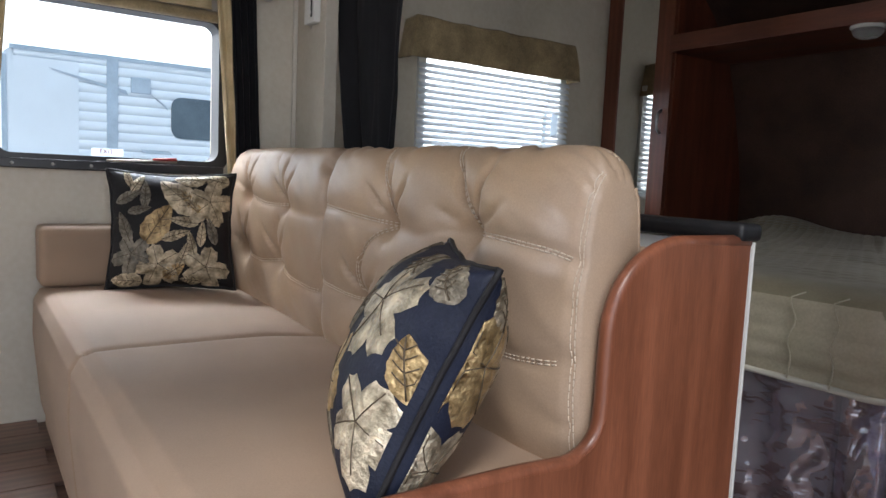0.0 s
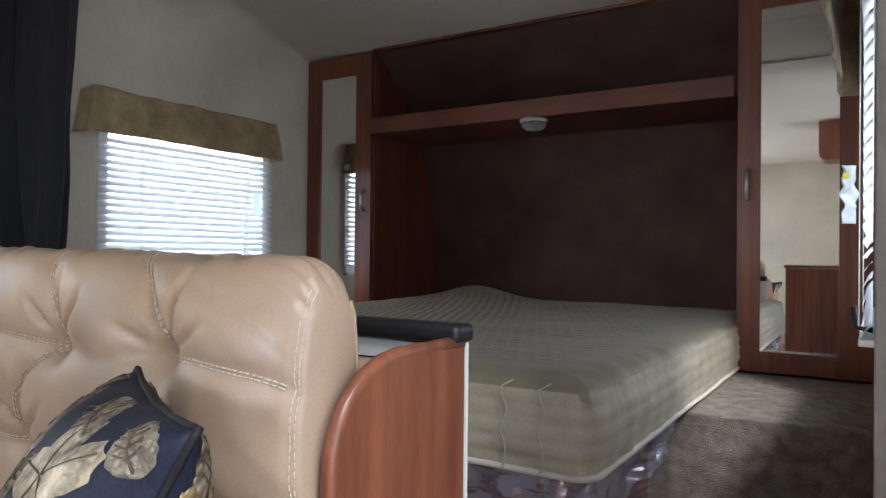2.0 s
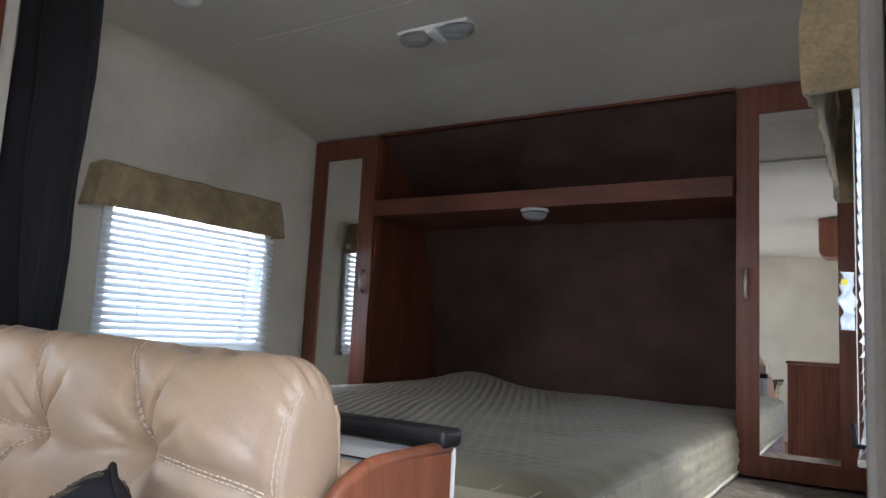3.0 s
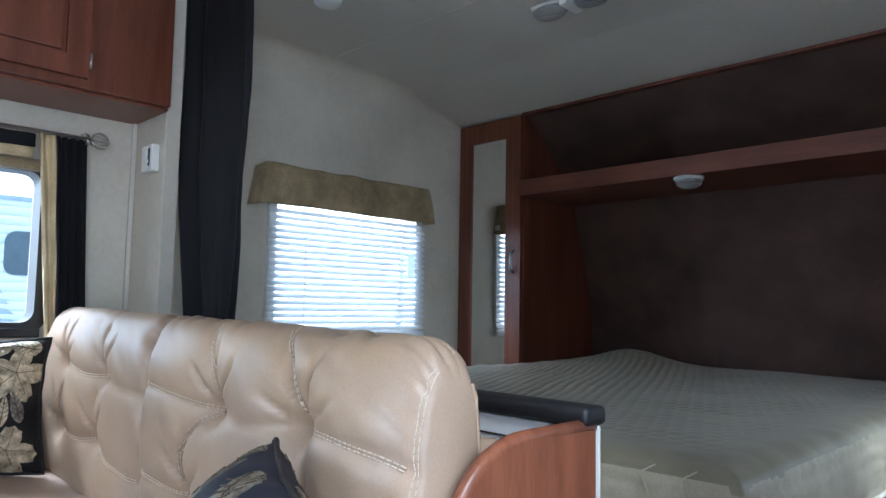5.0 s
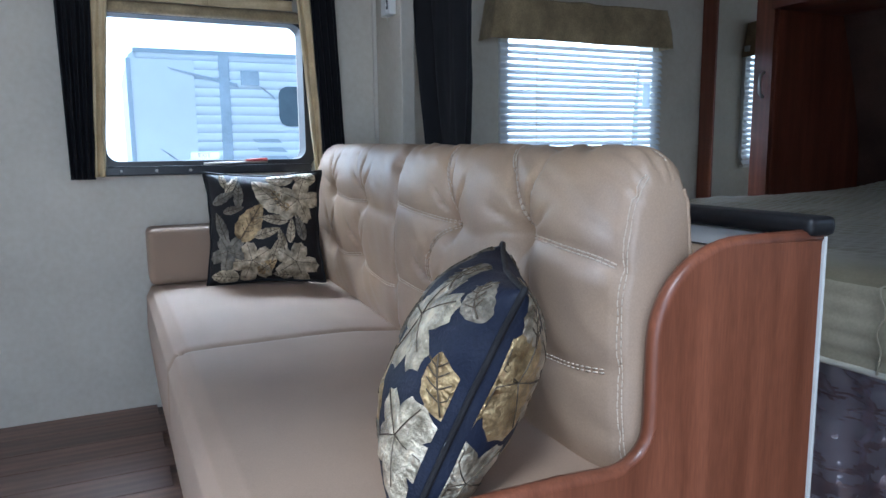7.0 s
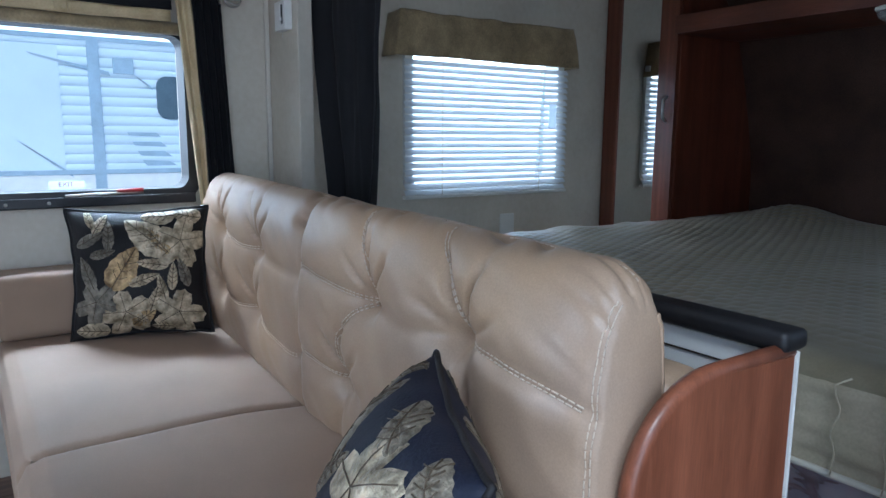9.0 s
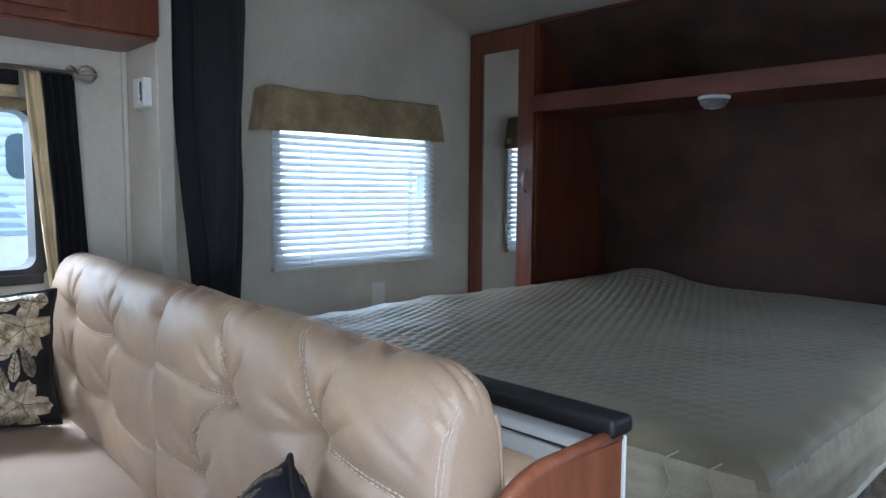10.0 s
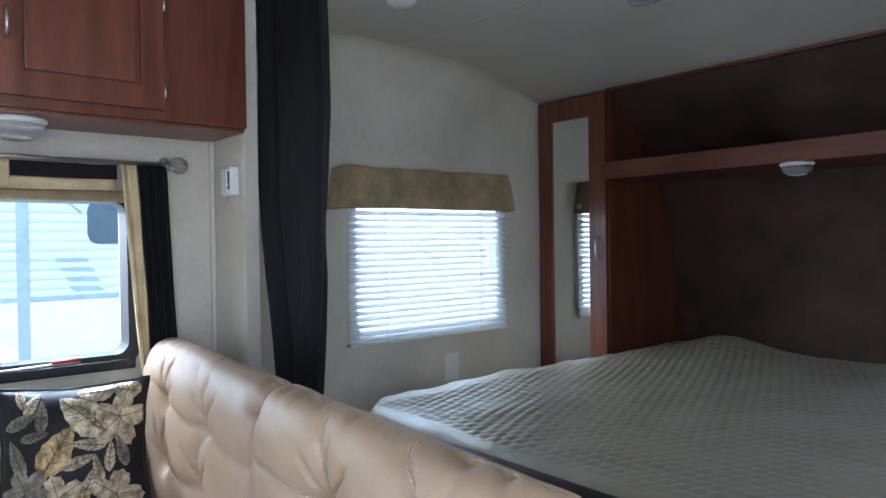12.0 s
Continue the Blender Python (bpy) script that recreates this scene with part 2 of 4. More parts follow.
def tube(points, r, sides=6, bm=None):
    """A round rod along points."""
    out = bm or bmesh.new()
    pts = [Vector(p) for p in points]
    rings = []
    for i, p in enumerate(pts):
        d = (pts[min(i + 1, len(pts) - 1)] - pts[max(i - 1, 0)]).normalized()
        a = d.orthogonal().normalized() if not rings else (last - d * last.dot(d)).normalized()
        last = a
        c = d.cross(a)
        rr = r(i / max(1, len(pts) - 1)) if callable(r) else r
        rings.append([out.verts.new(p + (a * math.cos(2 * math.pi * k / sides) + c * math.sin(2 * math.pi * k / sides)) * rr) for k in range(sides)])
    for q, w in zip(rings, rings[1:]):
        for k in range(sides):
            out.faces.new((q[k], q[(k + 1) % sides], w[(k + 1) % sides], w[k]))
    out.faces.new(rings[0][::-1])
    out.faces.new(rings[-1])
    return out


def lathe(profile, at, axis="z", sides=28, squash=(1, 1)):
    """Turns a profile of (radius, height) about an axis through at."""
    out = bmesh.new()
    rings = []
    for r, h in profile:
        ring = []
        for k in range(sides):
            a = 2 * math.pi * k / sides
            u, v = r * math.cos(a) * squash[0], r * math.sin(a) * squash[1]
            p = {"z": (u, v, h), "x": (h, u, v), "y": (u, h, v)}[axis]
            ring.append(out.verts.new(Vector(p) + Vector(at)))
        rings.append(ring)
    for q, w in zip(rings, rings[1:]):
        for k in range(sides):
            out.faces.new((q[k], q[(k + 1) % sides], w[(k + 1) % sides], w[k]))
    out.faces.new(rings[0][::-1])
    out.faces.new(rings[-1])
    bmesh.ops.recalc_face_normals(out, faces=out.faces)
    return out


def sheet(fn, nu, nv, bm=None, closed_v=False):
    """A grid surface of fn(u, v), u and v from 0 to 1."""
    out = bm or bmesh.new()
    cols = nv if closed_v else nv + 1
    g = [[out.verts.new(fn(i / nu, j / nv)) for j in range(cols)] for i in range(nu + 1)]
    for i in range(nu):
        for j in range(nv):
            k = (j + 1) % cols
            out.faces.new((g[i][j], g[i + 1][j], g[i + 1][k], g[i][k]))
    return out, g


def extrude_outline(pts, axis, a, b, bevel=0.0):
    """A plate with the outline pts, from a to b along the axis."""
    out = bmesh.new()
    def place(p, h):
        return {"x": (h, p[0], p[1]), "y": (p[0], h, p[1]), "z": (p[0], p[1], h)}[axis]
    q = [out.verts.new(place(p, a)) for p in pts]
    w = [out.verts.new(place(p, b)) for p in pts]
    n = len(pts)
    caps = [out.faces.new(q[::-1]), out.faces.new(w)]
    for k in range(n):
        out.faces.new((q[k], q[(k + 1) % n], w[(k + 1) % n], w[k]))
    if bevel:
        es = list({e for f in caps for e in f.edges})
        bmesh.ops.bevel(out, geom=es, offset=bevel, segments=2, affect="EDGES")
    bmesh.ops.recalc_face_normals(out, faces=out.faces)
    return out


def rounded(x0, z0, x1, z1, r, n=6):
    pts = []
    for cx, cz, a0 in ((x1 - r, z1 - r, 0), (x0 + r, z1 - r, 90), (x0 + r, z0 + r, 180), (x1 - r, z0 + r, 270)):
        for k in range(n + 1):
            a = radians(a0 + 90 * k / n)
            pts.append((cx + r * math.cos(a), cz + r * math.sin(a)))
    return pts


def ring_frame(outer, inner, axis, a, b):
    """A frame between two outlines with as many points, from a to b along the axis."""
    out = bmesh.new()
    def place(p, h):
        return {"x": (h, p[0], p[1]), "y": (p[0], h, p[1]), "z": (p[0], p[1], h)}[axis]
    rows = [[out.verts.new(place(p, h)) for p in o] for o, h in ((outer, a), (outer, b), (inner, b), (inner, a))]
    n = len(outer)
    for i in range(4):
        q, w = rows[i], rows[(i + 1) % 4]
        for k in range(n):
            out.faces.new((q[k], q[(k + 1) % n], w[(k + 1) % n], w[k]))
    bmesh.ops.recalc_face_normals(out, faces=out.faces)
    return out


def holed_wall(axis, a, b, u0, u1, z0, z1, holes):
    """A wall of thickness a..b with rectangular holes (u0, z0, u1, z1), from boxes butted together."""
    out = bmesh.new()
    us = sorted({u0, u1, *[h[0] for h in holes], *[h[2] for h in holes]})
    zs = sorted({z0, z1, *[h[1] for h in holes], *[h[3] for h in holes]})
    def solid(i, j):
        if not (0 <= i < len(us) - 1 and 0 <= j < len(zs) - 1):
            return False
        cu, cz = (us[i] + us[i + 1]) / 2, (zs[j] + zs[j + 1]) / 2
        return not any(h[0] < cu < h[2] and h[1] < cz < h[3] for h in holes)
    cache = {}
    def vert(u, z, h):
        if (u, z, h) not in cache:
            cache[(u, z, h)] = out.verts.new((h, u, z) if axis == "x" else (u, h, z))
        return cache[(u, z, h)]
    for i in range(len(us) - 1):
        for j in range(len(zs) - 1):
            if not solid(i, j):
                continue
            p = [(us[i], zs[j]), (us[i + 1], zs[j]), (us[i + 1], zs[j + 1]), (us[i], zs[j + 1])]
            out.faces.new([vert(*q, a) for q in p])
            out.faces.new([vert(*q, b) for q in p[::-1]])
            for k, (di, dj) in enumerate(((0, -1), (1, 0), (0, 1), (-1, 0))):
                if not solid(i + di, j + dj):
                    m, n = p[k], p[(k + 1) % 4]
                    out.faces.new((vert(*m, a), vert(*m, b), vert(*n, b), vert(*n, a)))
    bmesh.ops.recalc_face_normals(out, faces=out.faces)
    return out


# ---------------------------------------------------------------- the shell of the trailer
LX, SX = -2.339, -2.275          # main side wall, wall of the drawn-in slide-out
RX, FY, BY = 0.0, 3.30, -3.2     # door side wall, front wall, rear wall
WARD = 2.694                     # front of the wardrobes
CZ = 1.97                        # ceiling
SLIDE = 0.12                     # floor of the slide-out

structure("floor", box(LX - 0.06, BY, -0.06, 0.10, FY + 0.1, 0.0), FLOORWOOD, "brown wood-look vinyl floor of the trailer", "floor")
structure("slide_floor", box(LX, -1.45, 0.004, -0.60, 1.10, SLIDE - 0.012), FLOORWOOD, "raised brown plank floor of the slide-out", "floor")
structure("wall_left", holed_wall("x", LX - 0.05, LX, 1.165, FY + 0.06, 0.0, 2.12, [(1.655, 0.86, 2.415, 1.40)]), WALL,
          "beige textured vinyl wall with a blind-covered window", "wall")
structure("wall_slide", holed_wall("x", SX - 0.11, SX, -1.5, 1.102, SLIDE - 0.11, 2.0, [(0.215, 0.885, 0.845, 1.36)]), WALL,
          "beige textured wall of the slide-out round a window", "wall")
structure("wall_slide_end", box(SX, 1.104, SLIDE - 0.11, -2.045, 1.150, 1.966, 0.004), WALL, "beige end wall of the slide-out", "wall")
structure("wall_slide_rear", box(LX, -1.5, SLIDE - 0.11, SX + 0.01, -1.455, 1.966), WALL, "beige rear end wall of the slide-out", "wall")
structure("wall_left_rear", holed_wall("x", LX - 0.05, LX, BY, -1.505, 0.0, 2.12, [(-2.6, 0.9, -1.8, 1.5)]), WALL, "beige wall behind the slide-out", "wall")
structure("wall_right", holed_wall("x", RX, RX + 0.05, BY, FY + 0.06, 0.0, 2.12, [(-0.62, 0.0, 0.74, 1.86), (1.52, 0.82, 2.32, 1.42)]), WALL,
          "beige door-side wall with entry opening and window", "wall")
structure("wall_rear", box(LX, BY - 0.05, 0, RX, BY, 2.12), WALL, "beige rear wall", "wall")
structure("wall_front", box(LX, FY + 0.004, 0, RX, FY + 0.06, 2.12), BROWN, "front wall behind the bed", "wall")
structure("door_pillar", box(-0.018, 0.80, 0.0, -0.001, 0.96, CZ - 0.004, 0.006), TRIMGREY, "grey-brown pillar beside the entry opening", "pillar")

# ceiling: flat, then falling to the wardrobes' tops
prof = [(BY - 0.05, CZ), (1.87, CZ), (2.30, 1.935), (WARD + 0.02, 1.862), (FY + 0.06, 1.862), (FY + 0.06, 2.16), (BY - 0.05, 2.16)]
structure("ceiling", extrude_outline(prof, "x", LX - 0.05, RX + 0.05), CEIL, "grey-white vinyl ceiling that falls towards the front", "ceiling")
def ceiling_height(y):
    for (ya, za), (yb, zb) in zip(prof[:4], prof[1:4]):
        if y <= yb:
            return za + (zb - za) * (y - ya) / (yb - ya)
    return prof[3][1]


def cove(u, v):
    y = 1.165 + (WARD - 1.166) * u
    a = v * math.pi / 2
    r = 0.004 + 0.10 * min(1.0, (1 - u) / 0.3)
    return (LX + 0.001 + r * (1 - math.cos(a)), y, ceiling_height(y) - 0.001 - r * (1 - math.sin(a)))


bm, _ = sheet(cove, 40, 10)
structure("cove_trim", bm, WALL, "rounded beige joint between side wall and ceiling", "trim", True)
structure("ceiling_trim", box(LX + 0.10, 1.857, CZ - 0.0025, RX, 1.880, CZ + 0.003, 0.002), CEIL, "narrow batten across the ceiling", "trim")
structure("corner_trim", box(SX + 0.002, 1.088, SLIDE, SX + 0.014, 1.102, 1.55, 0.003), CEIL, "pale strip in the slide-out corner", "trim")

# curved brown cap over the bed
def cap(u, v):
    x = LX + 0.3 + (RX - LX - 0.35) * u
    z = 0.5 + 1.355 * v
    y = FY - 0.012 - 0.17 * (max(0.0, z - 0.75) / 0.7) ** 1.6 - 0.21 * (max(0.0, z - 1.5) / 0.355) ** 1.6
    return (x, y, z)
bm, _ = sheet(cap, 2, 40)
structure("headboard_wall", bm, BROWN, "dark brown cloth-covered curved front wall over the bed", "wall", True)

# ---------------------------------------------------------------- wardrobes and shelf


def wardrobe(x0, x1, m0, m1, z0, handle_x):
    w = thing("wardrobe", ((x0 + x1) / 2, WARD, z0), "tall cherry wardrobe with a narrow mirrored door", "wardrobe", "wardrobes beside the bed")
    part("body", box(x0, WARD + 0.022, z0, x1, FY - 0.02, 1.858, 0.003), CHERRY_SHADED, w)
    d = part("door", ring_frame([(x0 + 0.004, z0 + 0.004), (x1 - 0.004, z0 + 0.004), (x1 - 0.004, 1.852), (x0 + 0.004, 1.852)],
                                [(m0, 0.624), (m1, 0.624), (m1, 1.766), (m0, 1.766)], "y", WARD, WARD + 0.019), CHERRY_SHADED, w)
    part("mirror", box(m0 - 0.004, WARD + 0.007, 0.62, m1 + 0.004, WARD + 0.012, 1.77), MIRROR, d, "clear mirror panel")
    part("inner_bead", ring_frame([(m0, 0.624), (m1, 0.624), (m1, 1.766), (m0, 1.766)],
                                  [(m0 + 0.008, 0.632), (m1 - 0.008, 0.632), (m1 - 0.008, 1.758), (m0 + 0.008, 1.758)], "y", WARD + 0.002, WARD + 0.007), DARKWOOD, d)
    h = tube([(handle_x, WARD - 0.001, 1.13), (handle_x, WARD - 0.022, 1.145), (handle_x, WARD - 0.026, 1.18), (handle_x, WARD - 0.022, 1.215), (handle_x, WARD - 0.001, 1.23)], 0.006, 8)
    part("door_handle", h, STEEL, d, "small brushed nickel pull", True)
    return w


wardrobe(LX + 0.006, -1.945, -2.257, -2.030, 0.562, -1.985)
wardrobe(-0.412, RX - 0.006, -0.346, -0.104, 0.562, -0.376)
structure("wardrobe_plinth_left", box(LX + 0.006, WARD + 0.02, 0, -1.945, FY - 0.02, 0.558), DARKWOOD, "dark wood plinth under the wardrobe", "plinth")
structure("header_trim", box(-1.943, WARD - 0.002, 1.850, -0.414, WARD + 0.03, 1.8605, 0.002), DARKWOOD, "dark wood strip under the ceiling", "trim")

sh = thing("overbed_shelf", (-1.18, 2.60, 1.465), "cherry shelf board across the bed alcove", "shelf")
part("front_board", box(-1.943, 2.664, 1.472, -0.414, 2.686, 1.544, 0.004), CHERRY_SHADED_H, sh)
part("shelf_board", box(-1.943, 2.688, 1.474, -0.414, 3.09, 1.492, 0.002), CHERRY_SHADED_H, sh)


def dome_lamp(at, label, k=1.0):
    t = thing("ceiling_lamp", at, label, "lamp")
    x, y, z = at
    part("base", lathe([(r * k, h * k) for r, h in ((0.004, 0.0), (0.066, 0.0), (0.068, -0.008), (0.062, -0.014), (0.004, -0.014))], at), WHITEPLASTIC, t, "", True)
    part("lens", lathe([(r * k, h * k) for r, h in ((0.004, -0.015), (0.060, -0.015), (0.060, -0.024), (0.052, -0.040), (0.034, -0.052), (0.004, -0.057))], at), LENS, t, "ribbed clear lens", True)
    return t


dome_lamp((-1.160, 2.715, 1.473), "unlit round white dome lamp under the shelf", 0.82)

# ---------------------------------------------------------------- bed


def bed():
    x0, x1, y0, y1, z0, z1 = -1.955, -0.408, 1.300, 3.22, 0.565, 0.735
    b = thing("mattress", ((x0 + x1) / 2, (y0 + y1) / 2, z0), "sage satin quilted mattress, still partly wrapped in clear film", "mattress")
    W, D = x1 - x0, y1 - y0
    def top(u, v):
        x, y = x0 + W * u, y0 + D * v
        e = min(u, 1 - u) * W
        f = min(v, 1 - v) * D
        edge = min(1, min(e, f) / 0.07)
        z = z1 - 0.035 * (1 - math.sqrt(max(0, 1 - (1 - edge) ** 2)))
        inner = min(1, max(0, (min(e, f) - 0.08) / 0.05))
        row = math.floor(y / 0.040)
        a, c = math.sin(math.pi * (x / 0.036 + 0.5 * (row % 2))), math.sin(math.pi * y / 0.040)
        quilt = 0.3 + 0.7 / (1 + math.exp((x + 1.05) * 6))
        z += inner * quilt * (1 + 0.6 * noise.noise((x * 6, y * 6, 17))) * (0.0068 * abs(a * c) ** 0.7 - 0.002)
        z += (1 - quilt) * 0.004 * noise.noise((x * 5 + y * 3, y * 14 - x * 5, 6))
        z += 0.014 * max(0, noise.noise((x * 9, y * 9, 12))) * math.exp(-(e / 0.10) ** 2)
        z += 0.010 * noise.noise((x * 2.2, y * 2.2, 0)) + 0.004 * noise.noise((x * 7, y * 7, 3))
        z += 0.05 * math.exp(-((x + 1.62) / 0.17) ** 2 - ((y - 3.10) / 0.14) ** 2)
        cut = max(0, 0.17 - (u * W + v * D) / 1.4) if u < 0.5 else 0
        return (x + cut * 1.1, y + cut * 0.9, z)
    bm, _ = sheet(top, 420, 520)
    part("quilted_top", bm, MATTRESS, b, "", True)
    # border round the sides with faint vertical quilting and wrinkles
    r = 0.045
    path = rounded(x0, y0, x1, y1, r, 8)
    per = [Vector((p[0], p[1], 0)) for p in path]
    dense = []
    for p, q in zip(per, per[1:] + per[:1]):
        k = max(1, int((q - p).length / 0.012))
        dense += [p.lerp(q, i / k) for i in range(k)]
    cen = Vector(((x0 + x1) / 2, (y0 + y1) / 2, 0))
    n = len(dense)
    def side(u, v):
        i = int(round(u * n)) % n
        p = dense[i]
        d = (dense[(i + 1) % n] - dense[i - 1]).normalized()
        out = Vector((d.y, -d.x, 0))
        s = u * n * 0.012
        bulge = 0.012 * math.sin(math.pi * v) + 0.003 * math.sin(v * math.pi * 9) + 0.006 * noise.noise((s * 9, v * 2.5, 1)) + (0.006 * noise.noise((s * 5, v * 16, 31)) if p.y < y0 + 0.1 and x1 - 0.17 < p.x < x1 - 0.06 else 0.002 * math.sin(s * 150) * max(0.0, v - 0.55) * 2 + 0.0015 * math.sin(s * 60))
        cut = 0.0
        q = p + out * bulge
        if q.x < x0 + 0.25 and q.y < y0 + 0.25:
            cut = max(0, 0.17 - ((q.x - x0) + (q.y - y0)) / 1.4)
        return (q.x + cut * 1.1, q.y + cut * 0.9, z0 + (z1 - 0.03 - z0) * v + 0.006)
    bm, _ = sheet(side, n, 14)
    bmesh.ops.remove_doubles(bm, verts=bm.verts, dist=0.0005)
    bmesh.ops.recalc_face_normals(bm, faces=bm.faces)
    part("side_border", bm, BORDER, b, "quilted border, its paler colour partly painted door light", True)
    for z, nm in ((z0 + 0.008, "bottom_piping"),):
        pts = []
        for p in dense + dense[:1]:
            q = p + (p - cen).normalized() * 0.006
            cut = max(0, 0.17 - ((q.x - x0) + (q.y - y0)) / 1.4) if q.x < x0 + 0.25 and q.y < y0 + 0.25 else 0
            pts.append((q.x + cut * 1.1, q.y + cut * 0.9, z + 0.003 * noise.noise((q.x * 8, q.y * 8, z))))
        part(nm, tube(pts, 0.006, 6), PIPING, b, "", True)
    # two cords sewn down the foot beside the corner up to the top edge
    for dx in (0.150, 0.080):
        pts = [(x1 - dx + 0.004 * math.sin(k * 0.9), y0 - 0.019 - 0.004 * math.sin(k * 1.3), z0 + 0.012 + 0.0115 * k) for k in range(13)]
        pts += [(x1 - dx + 0.008, y0 + 0.002, z1 - 0.012)]
        part("seam_cord", tube(pts, 0.0014, 6), BORDER, b, "", True)
    part("underside", box(x0 + 0.03, y0 + 0.03, z0, x1 - 0.03, y1 - 0.03, z0 + 0.012), PIPING, b)
    # wrapping film that hangs from the foot corner
    def film(u, v):
        run = 2.25 * u
        if run < 1.45:
            x, y, nx, ny = x1 - 1.45 + run, y0 + 0.02, 0, -1
        else:
            x, y, nx, ny = x1 - 0.005, y0 + 0.02 + (run - 1.45), 1, 0
        drop = (0.42 if run < 1.40 else max(0.06, 0.30 - 0.28 * (run - 1.40))) * v
        w = 0.035 * noise.noise((run * 5, v * 1.5, 7)) + 0.026 * noise.noise((run * 16, v * 3, 2)) + 0.010 * noise.noise((run * 40 + v * 9, v * 14, 5)) - 0.05 * v
        return (x + nx * w, y + ny * w, z0 + 0.004 - drop)
    bm, _ = sheet(film, 260, 50)
    part("wrapping_film", bm, FILM, b, "clear crinkled plastic film", True)
    bb = thing("bed_base", (-1.2, 2.2, 0), "dark cherry platform base under the mattress", "bed base")
    part("front_panel", box(-1.97, 1.40, 0, -0.53, 1.42, 0.55, 0.003), DARKWOOD, bb)
    part("side_panel", box(-0.53, 1.42, 0, -0.51, 2.015, 0.55, 0.003), DARKWOOD, bb)
    part("top_panel", box(-1.99, 1.40, 0.552, -0.51, 3.22, 0.563), DARKWOOD, bb)
    cb = thing("carpeted_step", (-0.25, 2.3, 0), "taupe carpeted box beside the bed under the wardrobe", "step")
    def fuzz(u, v):
        x = -0.508 + 0.505 * u
        s = v * 1.26
        h = 0.0035 * noise.noise((x * 160, s * 160, 0))
        if s < 0.55:
            return (x, 2.0 - h, s * 0.555 / 0.55)
        return (x, 2.0 + (s - 0.55), 0.556 + h - 0.0)
    bm, _ = sheet(fuzz, 90, 220)
    part("carpet", bm, CARPET, cb, "", True)
    part("box", box(-0.505, 2.006, 0.0, -0.006, FY - 0.02, 0.545), DARKWOOD, cb)


bed()

# ---------------------------------------------------------------- divider and end panel beside the sofa
dv = thing("half_wall", (-1.3, 1.10, 0), "white half wall behind the sofa with a padded black top", "half wall")
part("panel", box(-2.20, 1.056, 0.0, -0.540, 1.080, 0.811, 0.003), WHITEPANEL, dv)
part("panel_joint", box(-1.10, 1.0535, 0.7815, -0.541, 1.0555, 0.7835), SHADOWGAP, dv, "thin dark joint line")
part("padded_top", box(-1.96, 1.044, 0.813, -0.511, 1.096, 0.840, 0.011, 3), BLACKVINYL, dv, "black vinyl padded edge", True)

ep = thing("sofa_end_panel", (-0.5, 0.8, 0), "cherry sofa end panel with a curved top edge", "end panel")
out = [(1.074, 0.0), (1.074, 0.812)]
for k in range(15):
    a = radians(90 + 90 * k / 14)
    out.append((0.925 + 0.128 * math.cos(a), 0.700 + 0.112 * math.sin(a)))
out += [(0.796, 0.62)]
for k in range(9):
    a = radians(-90 * k / 8)
    out.append((0.735 + 0.060 * math.cos(a), 0.600 + 0.052 * math.sin(a)))
out += [(0.66, 0.552), (0.55, 0.553), (0.42, 0.552), (0.36, 0.54), (0.31, 0.50), (0.29, 0.44), (0.29, 0.0)]
part("panel", extrude_outline(out, "x", -0.536, -0.514, 0.004), CHERRY, ep)
band = [(-0.525, p[0], p[1]) for p in out[1:-1]]
part("edge_band", tube(band, 0.0112, 8), CHERRY, ep, "rounded cherry edge band", True)
part("edge_strip", box(-0.538, 1.0745, 0.0, -0.5125, 1.0795, 0.813, 0.001), WHITEPANEL, ep, "pale edge strip")

# ---------------------------------------------------------------- sofa
SB0, SB1 = -2.215, -0.546        # ends of the backrest
SPLIT = -1.365
TOPSEAM = 0.56
BUTTONS = [(-1.072, 0.800), (-0.800, 0.813), (-1.166, 0.630), (-0.800, 0.640), (-1.660, 0.800), (-1.702, 0.650), (-1.98, 0.81), (-2.0, 0.645)]
STITCHED = [                     # stitched seams over the front, as (x, z)
    [(-1.072, 0.800), (-1.16, 0.806), (-1.27, 0.812), (-1.360, 0.818)],
    [(-0.800, 0.813), (-0.70, 0.812), (-0.62, 0.808), (-0.562, 0.806)],
    [(-1.072, 0.800), (-1.078, 0.84), (-1.092, 0.88), (-1.112, 0.920), (-1.124, 0.944)],
    [(-0.800, 0.813), (-0.806, 0.85), (-0.828, 0.89), (-0.862, 0.925), (-0.885, 0.944)],
    [(-1.072, 0.800), (-1.13, 0.765), (-1.175, 0.715), (-1.185, 0.665), (-1.166, 0.630)],
    [(-1.166, 0.630), (-1.26, 0.640), (-1.355, 0.650)],
    [(-0.800, 0.640), (-0.71, 0.645), (-0.566, 0.660)],
    [(-1.660, 0.800), (-1.76, 0.795), (-1.87, 0.805), (-1.98, 0.81)],
    [(-1.702, 0.650), (-1.80, 0.638), (-1.90, 0.640), (-2.0, 0.645)],
    [(-1.702, 0.650), (-1.62, 0.630), (-1.51, 0.622), (-1.375, 0.620)],
]
